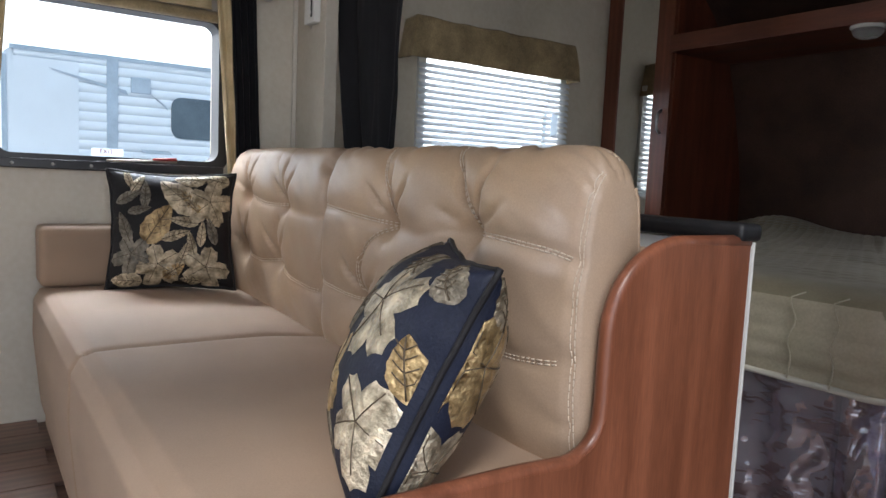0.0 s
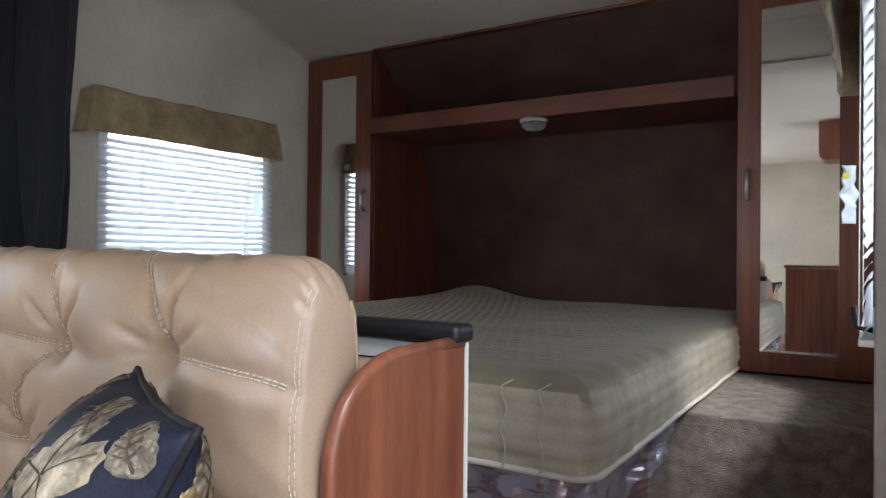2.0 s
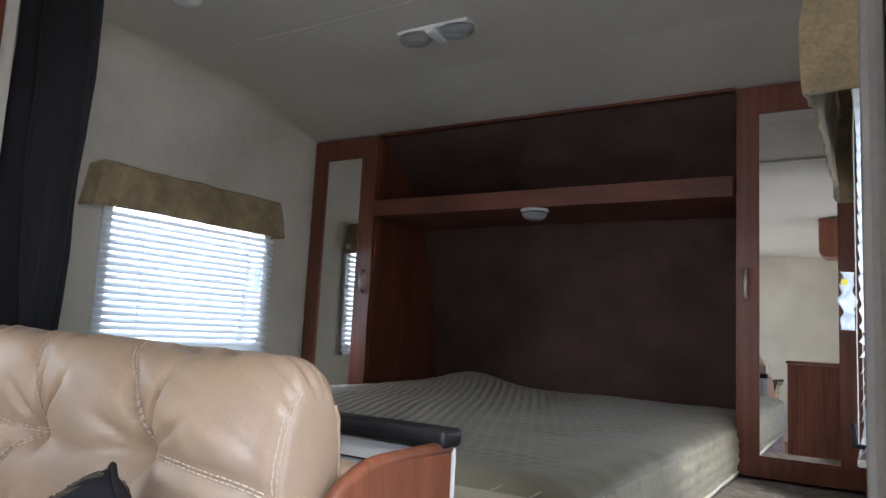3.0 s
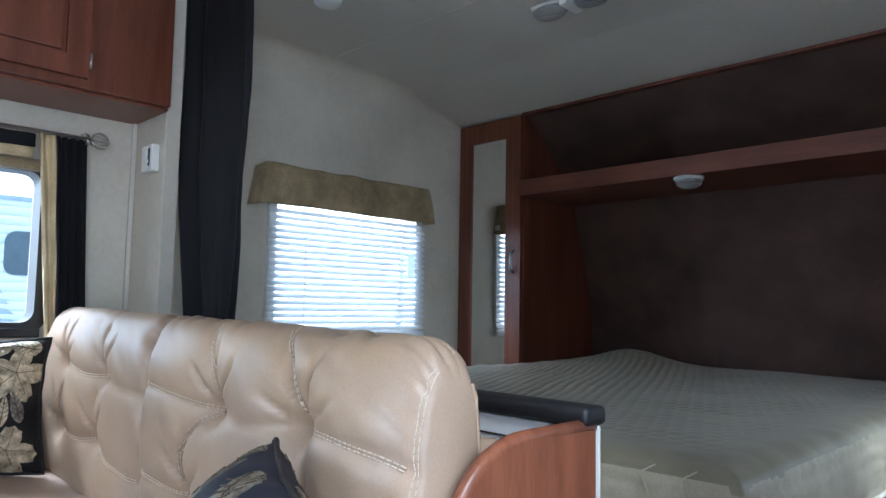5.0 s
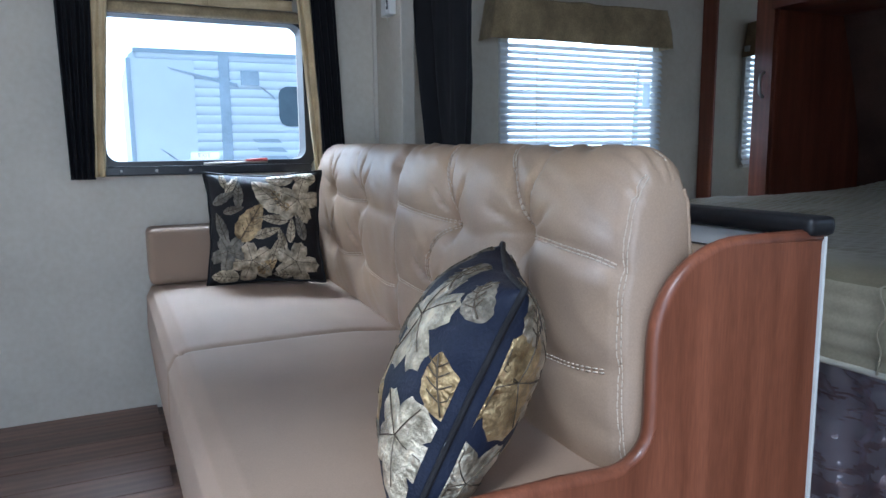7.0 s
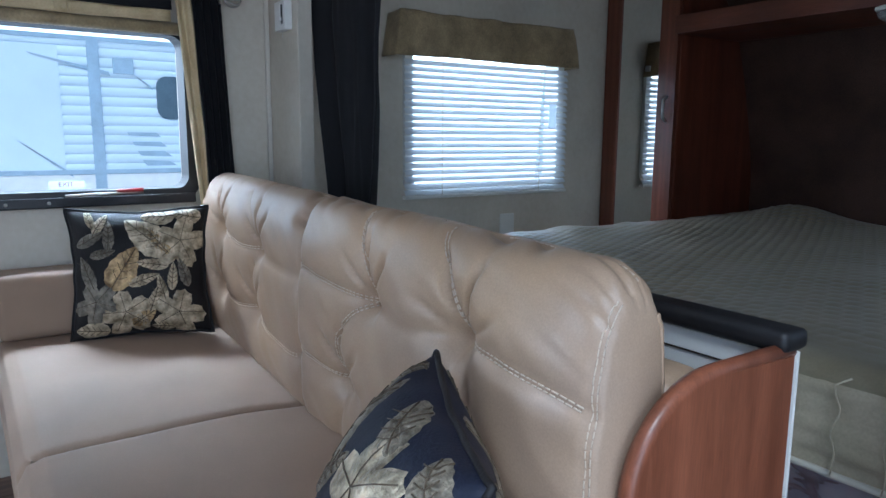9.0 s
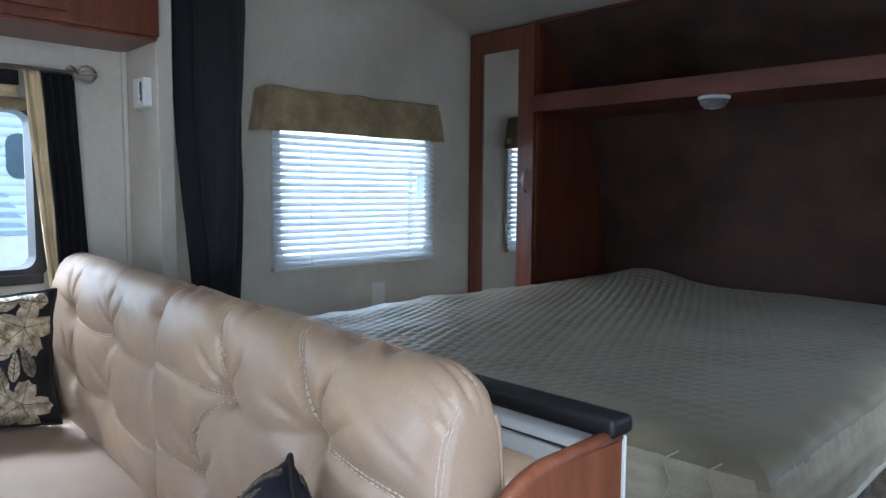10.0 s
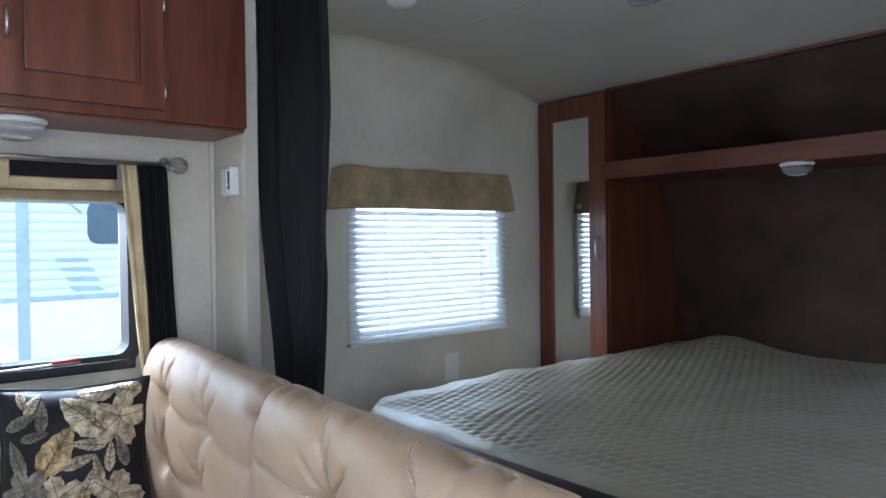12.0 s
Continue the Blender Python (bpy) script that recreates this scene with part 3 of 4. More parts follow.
FOLDS = [                        # plain creases between the buttons
    [(-1.072, 0.800), (-0.94, 0.792), (-0.800, 0.813)],
    [(-1.660, 0.800), (-1.715, 0.73), (-1.702, 0.650)],
    [(-1.660, 0.800), (-1.55, 0.790), (-1.375, 0.785)],
    [(-1.166, 0.630), (-1.0, 0.620), (-0.800, 0.640)],
    [(-1.166, 0.630), (-1.185, 0.56), (-1.20, 0.50)],
    [(-0.800, 0.813), (-0.83, 0.73), (-0.800, 0.640)],
    [(-1.660, 0.800), (-1.70, 0.86), (-1.76, 0.92)],
]


def near_line(x, z, line):
    """Distance from (x, z) to a polyline."""
    best = 9.0
    for (ax, az), (bx, bz) in zip(line, line[1:]):
        ux, uz = bx - ax, bz - az
        t = max(0.0, min(1.0, ((x - ax) * ux + (z - az) * uz) / (ux * ux + uz * uz)))
        best = min(best, (x - ax - t * ux) ** 2 + (z - az - t * uz) ** 2)
    return best


def back_profile(s):
    """Side outline of the backrest, s from 0 (front bottom) to 1 (back bottom): y, z."""
    pts = [(0.760, 0.475), (0.738, 0.56), (0.730, 0.68), (0.734, 0.80), (0.746, 0.880), (0.776, 0.932), (0.820, 0.946), (0.858, 0.926), (0.874, 0.86), (0.879, 0.74), (0.880, 0.60), (0.880, 0.475)]
    f = s * (len(pts) - 1)
    i = min(int(f), len(pts) - 2)
    t = f - i
    p = [pts[max(0, i - 1)], pts[i], pts[i + 1], pts[min(len(pts) - 1, i + 2)]]
    r = []
    for a in (0, 1):
        c0, c1, c2, c3 = (q[a] for q in p)
        r.append(0.5 * (2 * c1 + (c2 - c0) * t + (2 * c0 - 5 * c1 + 4 * c2 - c3) * t * t + (3 * c1 - c0 - 3 * c2 + c3) * t ** 3))
    return r


def back_point(x, s, lift=0.0):
    y, z = back_profile(s)
    y2, z2 = back_profile(min(1, s + 0.01))
    y1, z1 = back_profile(max(0, s - 0.01))
    d = Vector((0, y2 - y1, z2 - z1)).normalized()
    nrm = Vector((0, -d.z, d.y))
    off = lift
    if s < 0.66:
        front = 1.0 if s < 0.47 else max(0.0, (0.55 - s) / 0.08)
        for tx, tz in BUTTONS:
            dx, dz = x - tx, z - tz
            r2 = dx * dx + dz * dz
            if r2 > 0.06:
                continue
            off -= front * (0.020 * math.exp(-r2 / 0.0007) + 0.018 * math.exp(-r2 / 0.006))
            if dz > -0.02 and front:     # pleats that fan up from the buttons
                ang = math.atan2(dx, max(0.001, dz))
                rr = math.sqrt(r2)
                fade = math.exp(-((rr - 0.06) / 0.04) ** 2)
                off -= 0.030 * front * fade * max(0, math.cos(ang * 8 + tx * 11)) ** 5 * math.exp(-(ang / 1.0) ** 2)
        if front:
            q = min(near_line(x, z, ln) for ln in STITCHED)
            off -= front * (0.0042 * math.exp(-q / 0.00005) + 0.005 * math.exp(-q / 0.0007))
            q = min(near_line(x, z, ln) for ln in FOLDS)
            off -= front * (0.003 * math.exp(-q / 0.00005) + 0.005 * math.exp(-q / 0.0006))
        off += (0.006 if s < 0.4 else 0.004) * noise.noise((x * 5.5, s * 5, 4)) + (0.003 if s < 0.42 else 0.0015) * noise.noise((x * 17 + s * 20, s * 9, 8))
    seam = abs(s - TOPSEAM)
    off -= 0.003 * math.exp(-(seam / 0.005) ** 2)
    if s < TOPSEAM:                     # gathers under the top seam
        off -= 0.014 * math.exp(-(seam / 0.08) ** 2) * max(0, noise.noise((x * 26 + 8 * (s - TOPSEAM), s * 3, 11)))
    gap = x - SPLIT                     # the joint between the two cushions
    off -= 0.016 * math.exp(-abs(gap) / 0.007) + (0.008 * math.exp(-(gap / 0.035) ** 2) if gap < 0 else 0.004 * math.exp(-(gap / 0.02) ** 2))
    off -= 0.018 * math.exp(-((gap + 0.018) / 0.022) ** 2 - ((s - 0.40) / 0.02) ** 2)
    # puckers beside the end seam
    fromend = SB1 - 0.009 - x
    off -= 0.005 * math.exp(-(fromend / 0.006) ** 2)
    if 0 < fromend < 0.14 and s < 0.55:
        off -= 0.010 * math.exp(-(fromend / 0.06) ** 2) * max(0, noise.noise((fromend * 6, s * 38 - fromend * 14, 21)))
    e = min(x - SB0, SB1 - x)
    c = Vector((0, 0.815, 0.70))
    p = Vector((0, y, z)) + nrm * off
    if e < 0.12:
        k = math.sqrt(max(0, 1 - (1 - e / 0.12) ** 2))
        j = math.sqrt(max(0, 1 - (1 - min(1.0, e / 0.075)) ** 2))
        p = Vector((0, c.y + (p.y - c.y) * (0.62 + 0.38 * k), c.z + (p.z - c.z) * (0.80 + 0.20 * j)))
    rise = max(0.0, min(1.0, (p.z - 0.52) / 0.35))
    return Vector((x, p.y + 0.014 + 0.055 * (SB1 - x), p.z + rise * (0.012 * (SB1 - x) - 0.010)))


def sofa():
    so = thing("sofa", (-1.38, 0.7, SLIDE), "tan leatherette sofa with a button-tufted backrest", "sofa")
    for nm, a, b in (("backrest", SB0, SPLIT), ("backrest", SPLIT, SB1)):
        na = int((b - a) / 0.006)
        def fn(u, v):
            return back_point(a + (b - a) * u, v)
        bm, g = sheet(fn, na, 130)
        for row, sgn in ((g[0], 1), (g[-1], -1)):
            bm.faces.new(row if sgn > 0 else row[::-1])
        bmesh.ops.recalc_face_normals(bm, faces=bm.faces)
        part(nm, bm, LEATHER, so, "", True)
    # stitched seams: pairs of thread lines on the backrest
    def s_of(z):
        lo, hi = 0.0, 0.54
        for _ in range(30):
            m = (lo + hi) / 2
            lo, hi = (m, hi) if back_profile(m)[1] < z else (lo, m)
        return lo
    def dashed(pts, name="stitching", thick=0.0008):
        bm = bmesh.new()
        acc, seg = 0.0, [pts[0]]
        for p, q in zip(pts, pts[1:]):
            acc += (q - p).length
            seg.append(q)
            if acc > 0.009:
                tube(seg[:-1] if len(seg) > 2 else seg, thick, 5, bm)
                seg, acc = [q], 0.0
        part(name, bm, THREAD, so, "cream thread", True)
    fine = 260
    def along(line, side, n=70):
        """Points over the backrest beside a seam line."""
        pts = [Vector(q) for q in line]
        out = []
        for k in range(n + 1):
            f = k / n * (len(pts) - 1)
            i = min(int(f), len(pts) - 2)
            a, b, c, d = pts[max(0, i - 1)], pts[i], pts[i + 1], pts[min(len(pts) - 1, i + 2)]
            t = f - i
            q = 0.5 * (2 * b + (c - a) * t + (2 * a - 5 * b + 4 * c - d) * t * t + (3 * b - a - 3 * c + d) * t ** 3)
            dr = (c - b).normalized()
            q = q + Vector((-dr.y, dr.x)) * side
            out.append(back_point(q.x, s_of(q.y), 0.0024))
        return out
    for off in (-0.0025, 0.0025):
        dashed([back_point(SB1 - 0.009 + off, 0.02 + 0.46 * k / fine, 0.001) for k in range(fine)])
        for line in STITCHED:
            dashed(along(line, off), thick=0.0010)
    for a, b in ((SB0 + 0.03, SPLIT - 0.012), (SPLIT + 0.012, SB1 - 0.014)):
        dashed([back_point(a + (b - a) * k / 240, TOPSEAM + 0.004 * math.sin(k * 0.11), 0.0002) for k in range(241)])
    piping = [back_point(SB1 - 0.004, 0.64 + 0.33 * k / 120, -0.0015 + 0.002 * noise.noise((k * 0.11, 0, 4))) for k in range(120)]
    part("end_piping", tube(piping, 0.0032, 6), LEATHER, so, "", True)
    # rear cushion layer behind the backrest
    part("back_shell", box(-2.21, 0.885, 0.20, -0.548, 0.985, 0.800, 0.045, 6), LEATHER, so, "", True)
    # seat cushions: two, with rolled front
    for a, b in ((-2.20, -1.383), (-1.377, -0.535)):
        def seat(u, v, a=a, b=b):
            x = a + (b - a) * u
            pts = [(0.86, 0.515), (0.70, 0.530), (0.50, 0.535), (0.40, 0.536), (0.345, 0.534), (0.318, 0.524), (0.303, 0.496), (0.300, 0.40), (0.318, 0.20)]
            f = v * (len(pts) - 1)
            i = min(int(f), len(pts) - 2)
            t = f - i
            t = t * t * (3 - 2 * t) * 0.35 + t * 0.65
            y = pts[i][0] + (pts[i + 1][0] - pts[i][0]) * t
            z = pts[i][1] + (pts[i + 1][1] - pts[i][1]) * t
            e = min(u, 1 - u) * (b - a)
            fall = 0.008 * math.exp(-e / 0.006)
            w = 0.005 * noise.noise((x * 4, y * 5, 0))
            return (x, y + fall * (1 if v > 0.55 else 0) - w * 0.5, z - fall * (1 if v <= 0.6 else 0) + w)
        bm, _ = sheet(seat, 90, 60)
        bmesh.ops.recalc_face_normals(bm, faces=bm.faces)
        part("seat_cushion", bm, SUEDE, so, "", True)
    part("base", box(-2.20, 0.33, SLIDE + 0.0, -0.54, 0.98, 0.44, 0.01), SUEDE, so)
    part("bolster", box(-2.268, 0.315, 0.535, -2.13, 0.86, 0.705, 0.022, 4), SUEDE, so, "tan side bolster against the wall", True)


sofa()

# ---------------------------------------------------------------- pillows


def pillow(name, label, place, w, h, fat, cloth, leaves, piping_mat):
    """A scatter cushion in its own plane (x across, z up, y through), with appliqued leaves on both faces."""
    t = new(name)
    t.matrix_world = place
    tagged(t, label, "pillow", "scatter cushions on the sofa")
    def depth(x, z):
        u, v = 2 * x / w, 2 * z / h
        k = max(0, 1 - abs(u) ** 2.6) * max(0, 1 - abs(v) ** 2.6)
        return fat * 0.5 * k ** 0.55 + 0.007 * noise.noise((x * 14, z * 14, fat * 30)) * k ** 0.5
    def outline(u, v):
        x, z = (u - 0.5) * w, (v - 0.5) * h
        # sides drawn in between the corners
        x *= 1 - 0.10 * (1 - (2 * v - 1) ** 2) + 0.02 * noise.noise((v * 7, fat * 9, 1))
        z *= 1 - 0.08 * (1 - (2 * u - 1) ** 2) + 0.02 * noise.noise((u * 7, fat * 9, 5))
        return x, z
    body = bmesh.new()
    for sg in (-1, 1):
        def face(u, v, sg=sg):
            x, z = outline(u, v)
            return (x, sg * depth((u - 0.5) * w, (v - 0.5) * h), z)
        sheet(face, 44, 44, body)
    bmesh.ops.remove_doubles(body, verts=body.verts, dist=0.0004)
    bmesh.ops.recalc_face_normals(body, faces=body.faces)
    def child(nm, bm, m, lab=""):
        me = bpy.data.meshes.new(nm)
        bm.to_mesh(me)
        bm.free()
        me.polygons.foreach_set("use_smooth", [True] * len(me.polygons))
        me.materials.append(m)
        o = new(nm, me)
        o.parent = t
        if lab:
            o["label"] = lab
    child("cover", body, cloth)
    loop = []
    for k in range(161):
        q = (k % 160) / 40
        s, f = int(q), q - int(q)
        u, v = ((f, 0), (1, f), (1 - f, 1), (0, 1 - f))[s]
        x, z = outline(u, v)
        loop.append((x, 0, z))
    child("piping", tube(loop, 0.0042, 6), piping_mat, "black piping")
    for sg, cx, cz, size, turn, kind, m in leaves:
        bm = bmesh.new()
        ca, sa = math.cos(radians(turn)), math.sin(radians(turn))
        def put(px, pz, lift):
            x, z = cx + (px * ca - pz * sa) * size, cz + (px * sa + pz * ca) * size
            x, z = max(-w * 0.49, min(w * 0.49, x)), max(-h * 0.49, min(h * 0.49, z))
            X, Z = outline(x / w + 0.5, z / h + 0.5)
            return bm.verts.new((X, sg * (depth(x, z) + lift), Z))
        rings, sides = 7, 60
        centre = put(0, 0.05, 0.004)
        prev = None
        for r in range(1, rings + 1):
            ring = []
            for k in range(sides):
                a = 2 * math.pi * k / sides
                if kind == "maple":
                    rad = 0.26 + 0.22 * abs(math.cos(2.5 * (a - math.pi / 2))) ** 0.6 + 0.022 * math.cos(20 * a)
                    px, pz = rad * math.cos(a), rad * math.sin(a)
                else:
                    sl = 0.17 if kind == "slim" else 0.27
                    px, pz = sl * math.cos(a) * abs(math.cos(a)) ** 0.35 * (1 - 0.35 * math.sin(a)), 0.5 * math.sin(a)
                    px *= 1 + 0.05 * math.cos(14 * a)
                f = r / rings
                vein = abs(math.sin(a * (2.5 if kind == "maple" else 6)))
                ring.append(put(px * f, pz * f, 0.0012 + 0.0024 * vein if r < rings else 0.0006))
            if prev is None:
                for k in range(sides):
                    bm.faces.new((centre, ring[k], ring[(k + 1) % sides]))
            else:
                for k in range(sides):
                    bm.faces.new((prev[k], ring[k], ring[(k + 1) % sides], prev[(k + 1) % sides]))
            prev = ring
        bmesh.ops.recalc_face_normals(bm, faces=bm.faces)
        child("leaf_motif", bm, m, "woven leaf")
        # dark veins over the leaf
        vb = bmesh.new()
        def vput(px, pz):
            x, z = cx + (px * ca - pz * sa) * size, cz + (px * sa + pz * ca) * size
            x, z = max(-w * 0.49, min(w * 0.49, x)), max(-h * 0.49, min(h * 0.49, z))
            X, Z = outline(x / w + 0.5, z / h + 0.5)
            return (X, sg * (depth(x, z) + 0.0036), Z)
        if kind == "maple":
            for k in range(5):
                a = math.pi / 2 + k * 2 * math.pi / 5
                tube([vput(0.44 * f * math.cos(a), 0.05 + 0.40 * f * math.sin(a)) for f in (0, 0.3, 0.6, 1)], 0.0010, 4, vb)
        else:
            tube([vput(0, -0.45 + 0.9 * f) for f in (0, 0.25, 0.5, 0.75, 1)], 0.0013, 4, vb)
            for k in (-0.25, -0.08, 0.09, 0.24):
                for sd in (-1, 1):
                    tube([vput(0, k), vput(sd * 0.09, k + 0.07), vput(sd * 0.15, k + 0.13)], 0.0009, 4, vb)
        child("leaf_vein", vb, LEAF_VEIN, "")
    return t


far_leaves = [(-1, x, z, size, turn, kind, m) for x, z, size, turn, kind, m in (
    (-0.042, 0.014, 0.140, -32, "oval", LEAF_GOLD), (0.022, 0.098, 0.150, 47, "oval", LEAF_CREAM), (0.050, 0.085, 0.105, 38, "slim", LEAF_GOLD),
    (0.108, 0.075, 0.150, -12, "maple", LEAF_CREAM), (0.033, 0.022, 0.088, 80, "slim", LEAF_CREAM), (0.010, -0.020, 0.088, -72, "slim", LEAF_CREAM),
    (0.056, -0.045, 0.076, 12, "slim", LEAF_CREAM), (0.086, -0.015, 0.078, -6, "slim", LEAF_CREAM), (0.033, -0.078, 0.080, -20, "slim", LEAF_CREAM),
    (0.117, -0.005, 0.085, 15, "slim", LEAF_GREY), (-0.038, -0.114, 0.140, 15, "maple", LEAF_CREAM), (0.092, -0.120, 0.145, -20, "maple", LEAF_CREAM),
    (0.004, -0.128, 0.075, -55, "oval", LEAF_GOLD), (-0.112, -0.078, 0.120, 30, "maple", LEAF_GREY), (-0.122, -0.150, 0.085, 80, "oval", LEAF_CREAM),
    (-0.120, 0.152, 0.062, 10, "slim", LEAF_CREAM), (-0.095, 0.136, 0.070, -35, "slim", LEAF_CREAM), (-0.076, 0.104, 0.085, -4, "slim", LEAF_GREY),
    (-0.122, 0.094, 0.085, -60, "slim", LEAF_GREY), (-0.094, 0.055, 0.070, -76, "slim", LEAF_GREY), (-0.136, 0.003, 0.095, 20, "slim", LEAF_GREY),
    (0.050, 0.156, 0.090, 88, "oval", LEAF_CREAM), (0.122, 0.150, 0.080, 75, "oval", LEAF_CREAM), (0.050, -0.155, 0.060, 85, "slim", LEAF_CREAM))]
pillow("scatter_cushion", "black cushion with woven gold and cream leaves, propped upright",
       pose(-2.05, 0.645, 0.700, -10, 0, 76), 0.35, 0.345, 0.14, BLACKPILLOW, far_leaves, BLACKPILLOW)

near_leaves = []
for sg in (-1, 1):
    near_leaves += [
        (sg, 0.070, 0.060, 0.155, 20, "maple", FOIL_CREAM), (sg, -0.08, 0.085, 0.12, 25, "oval", FOIL_GREY), (sg, -0.005, -0.070, 0.15, 60, "maple", FOIL_GOLD),
        (sg, 0.020, 0.130, 0.11, 70, "slim", FOIL_GREY), (sg, -0.115, -0.02, 0.11, 0, "slim", FOIL_GOLD), (sg, -0.035, 0.030, 0.10, -35, "slim", FOIL_GREY),
        (sg, -0.09, -0.11, 0.11, 120, "oval", FOIL_CREAM), (sg, 0.055, -0.130, 0.09, 40, "oval", FOIL_GREY), (sg, -0.14, 0.13, 0.08, -20, "slim", FOIL_GREY)]
near_leaves += [
    (-1, 0.140, -0.065, 0.12, -20, "maple", FOIL_CREAM), (-1, 0.162, 0.020, 0.07, 20, "oval", FOIL_GOLD), (-1, 0.140, 0.125, 0.07, 50, "oval", FOIL_GREY),
    (1, 0.158, 0.050, 0.15, 15, "maple", FOIL_GOLD), (1, 0.156, -0.075, 0.12, -35, "maple", FOIL_CREAM), (1, 0.150, 0.130, 0.07, -10, "oval", FOIL_CREAM)]
pillow("scatter_cushion", "navy cushion with shiny gold and silver leaves, leaning on the backrest",
       pose(-0.675, 0.612, 0.652, -25, 0, -27), 0.35, 0.31, 0.17, GROUNDCLOTH, near_leaves, BLACKPILLOW)

# ---------------------------------------------------------------- windows


def glazed_window(name, label, plane, y0, y1, z0, z1, inward, r=0.035, rim=0.035, frame_mat=BLACKPLASTIC, frame_label="black rounded frame"):
    """A black-framed trailer window with rounded corners, in a wall across x."""
    w = thing(name, (plane, (y0 + y1) / 2, z0), label, "window")
    w["kind"] = "structure"
    s = inward
    part("window_frame", ring_frame(rounded(y0 - rim, z0 - rim, y1 + rim, z1 + rim, r + rim * 0.7), rounded(y0, z0, y1, z1, r), "x", plane + s * 0.016, plane - s * 0.065), frame_mat, w, frame_label, False)
    p = part("pane", box(plane - s * 0.050, y0 - 0.01, z0 - 0.01, plane - s * 0.046, y1 + 0.01, z1 + 0.01), GLASS, w)
    p.visible_shadow = False
    return w


w1 = glazed_window("window_1", "black-framed window of the slide-out beside the sofa", SX, 0.225, 0.835, 0.905, 1.345, 1)
part("sill_rail", box(SX + 0.017, 0.19, 0.862, SX + 0.030, 0.850, 0.890, 0.004), BLACKPLASTIC, w1)
part("latch", tube([(SX + 0.036, 0.50, 0.894), (SX + 0.040, 0.62, 0.898), (SX + 0.036, 0.70, 0.899)], 0.0045, 6), STEEL, w1, "thin metal latch bar", True)
part("latch_tab", tube([(SX + 0.037, 0.63, 0.902), (SX + 0.037, 0.70, 0.906)], 0.006, 6), RED, w1, "red latch tab", True)
for yy in (0.26, 0.36, 0.46):
    part("screw", lathe([(0.001, 0.0), (0.005, 0.0), (0.004, 0.003), (0.001, 0.004)], (SX + 0.030, yy, 0.876), "x", 10), STEEL, w1)
part("roller_blind", tube([(SX + 0.03, 0.20, 1.362), (SX + 0.03, 0.85, 1.362)], 0.018, 10), VALANCE, w1, "rolled brown shade", True)
part("exit_label", box(SX - 0.0445, 0.470, 0.907, SX - 0.0435, 0.560, 0.931), STICKER, w1, "pale label at the bottom of the pane")
font = bpy.data.curves.new("exit_text", "FONT")
font.body, font.size, font.align_x, font.extrude = "EXIT", 0.019, "CENTER", 0.0003
raised = bpy.data.objects.new("exit_text", font)
text_mesh = bpy.data.meshes.new_from_object(raised)
bpy.data.objects.remove(raised)
bm = bmesh.new()
bm.from_mesh(text_mesh)
bmesh.ops.transform(bm, verts=bm.verts, matrix=pose(SX - 0.0428, 0.5125, 0.9155, 90, 0, 90))
part("exit_text", bm, RED, w1, "red letters reading EXIT")
glazed_window("window_2", "window behind white blinds beside the bed", LX, 1.67, 2.40, 0.875, 1.385, 1, frame_mat=WHITEPLASTIC, frame_label="white rounded frame")
glazed_window("window_3", "window behind white blinds on the door side", RX, 1.535, 2.305, 0.835, 1.405, -1)
w3 = bpy.data.objects["window_3"]
part("latch", tube([(-0.020, 1.56, 0.822), (-0.045, 1.56, 0.825), (-0.048, 1.56, 0.86)], 0.005, 8), BLACKPLASTIC, w3, "black latch lever", True)
# unseen window, added only as an opening for the rear fill lamp
glazed_window("added_rear_window", "unseen rear side window added for the fill lamp", LX, -2.58, -1.82, 0.92, 1.48, 1)


def blinds(x, inward, y0, y1, z0, z1, label):
    b = thing("venetian_blind", (x, (y0 + y1) / 2, z0), label, "blind", "white venetian blinds")
    s = inward
    part("headrail", box(x - 0.013, y0, z1 - 0.002, x + 0.013, y1, z1 + 0.024, 0.003), WHITEPLASTIC, b)
    def slat(u, v):
        a = v - 0.5
        return (s * 0.0235 * a * math.cos(radians(54)) + 0, (u - 0.5) * (y1 - y0 - 0.008), -0.0235 * a * math.sin(radians(54)) + 0.0022 * (1 - 4 * a * a))
    bm, _ = sheet(slat, 1, 6)
    me = bpy.data.meshes.new("slat")
    bm.to_mesh(me)
    bm.free()
    me.polygons.foreach_set("use_smooth", [True] * len(me.polygons))
    me.materials.append(SLAT)
    n = int((z1 - z0 - 0.02) / 0.0252)
    for k in range(n):
        o = new("slat", me)
        o.parent = b
        o.location = (0, 0.0008 * math.sin(k * 2.3), 0.024 + 0.0252 * k)
        o.rotation_euler = (radians(0.12 * math.sin(k * 1.7)), radians(1.5 * math.sin(k * 3.1)), 0)
    part("bottom_rail", box(x - 0.012, y0, z0, x + 0.012, y1, z0 + 0.012, 0.003), WHITEPLASTIC, b)
    for f in (0.2, 0.8):
        yy = y0 + (y1 - y0) * f
        part("ladder_cord", tube([(x + s * 0.0135, yy, z0 + 0.01), (x + s * 0.0135, yy, z1)], 0.0011, 5), PIPING, b)
    return b


bl = blinds(LX + 0.028, 1, 1.622, 2.446, 0.828, 1.37, "white slatted blind half closed over the window by the bed")
part("tag", box(LX + 0.045, 2.325, 1.10, LX + 0.047, 2.365, 1.20, 0.0), STICKER, bl, "pale hanging tag")
blinds(RX - 0.028, -1, 1.49, 2.35, 0.80, 1.42, "white slatted blind on the door side window")


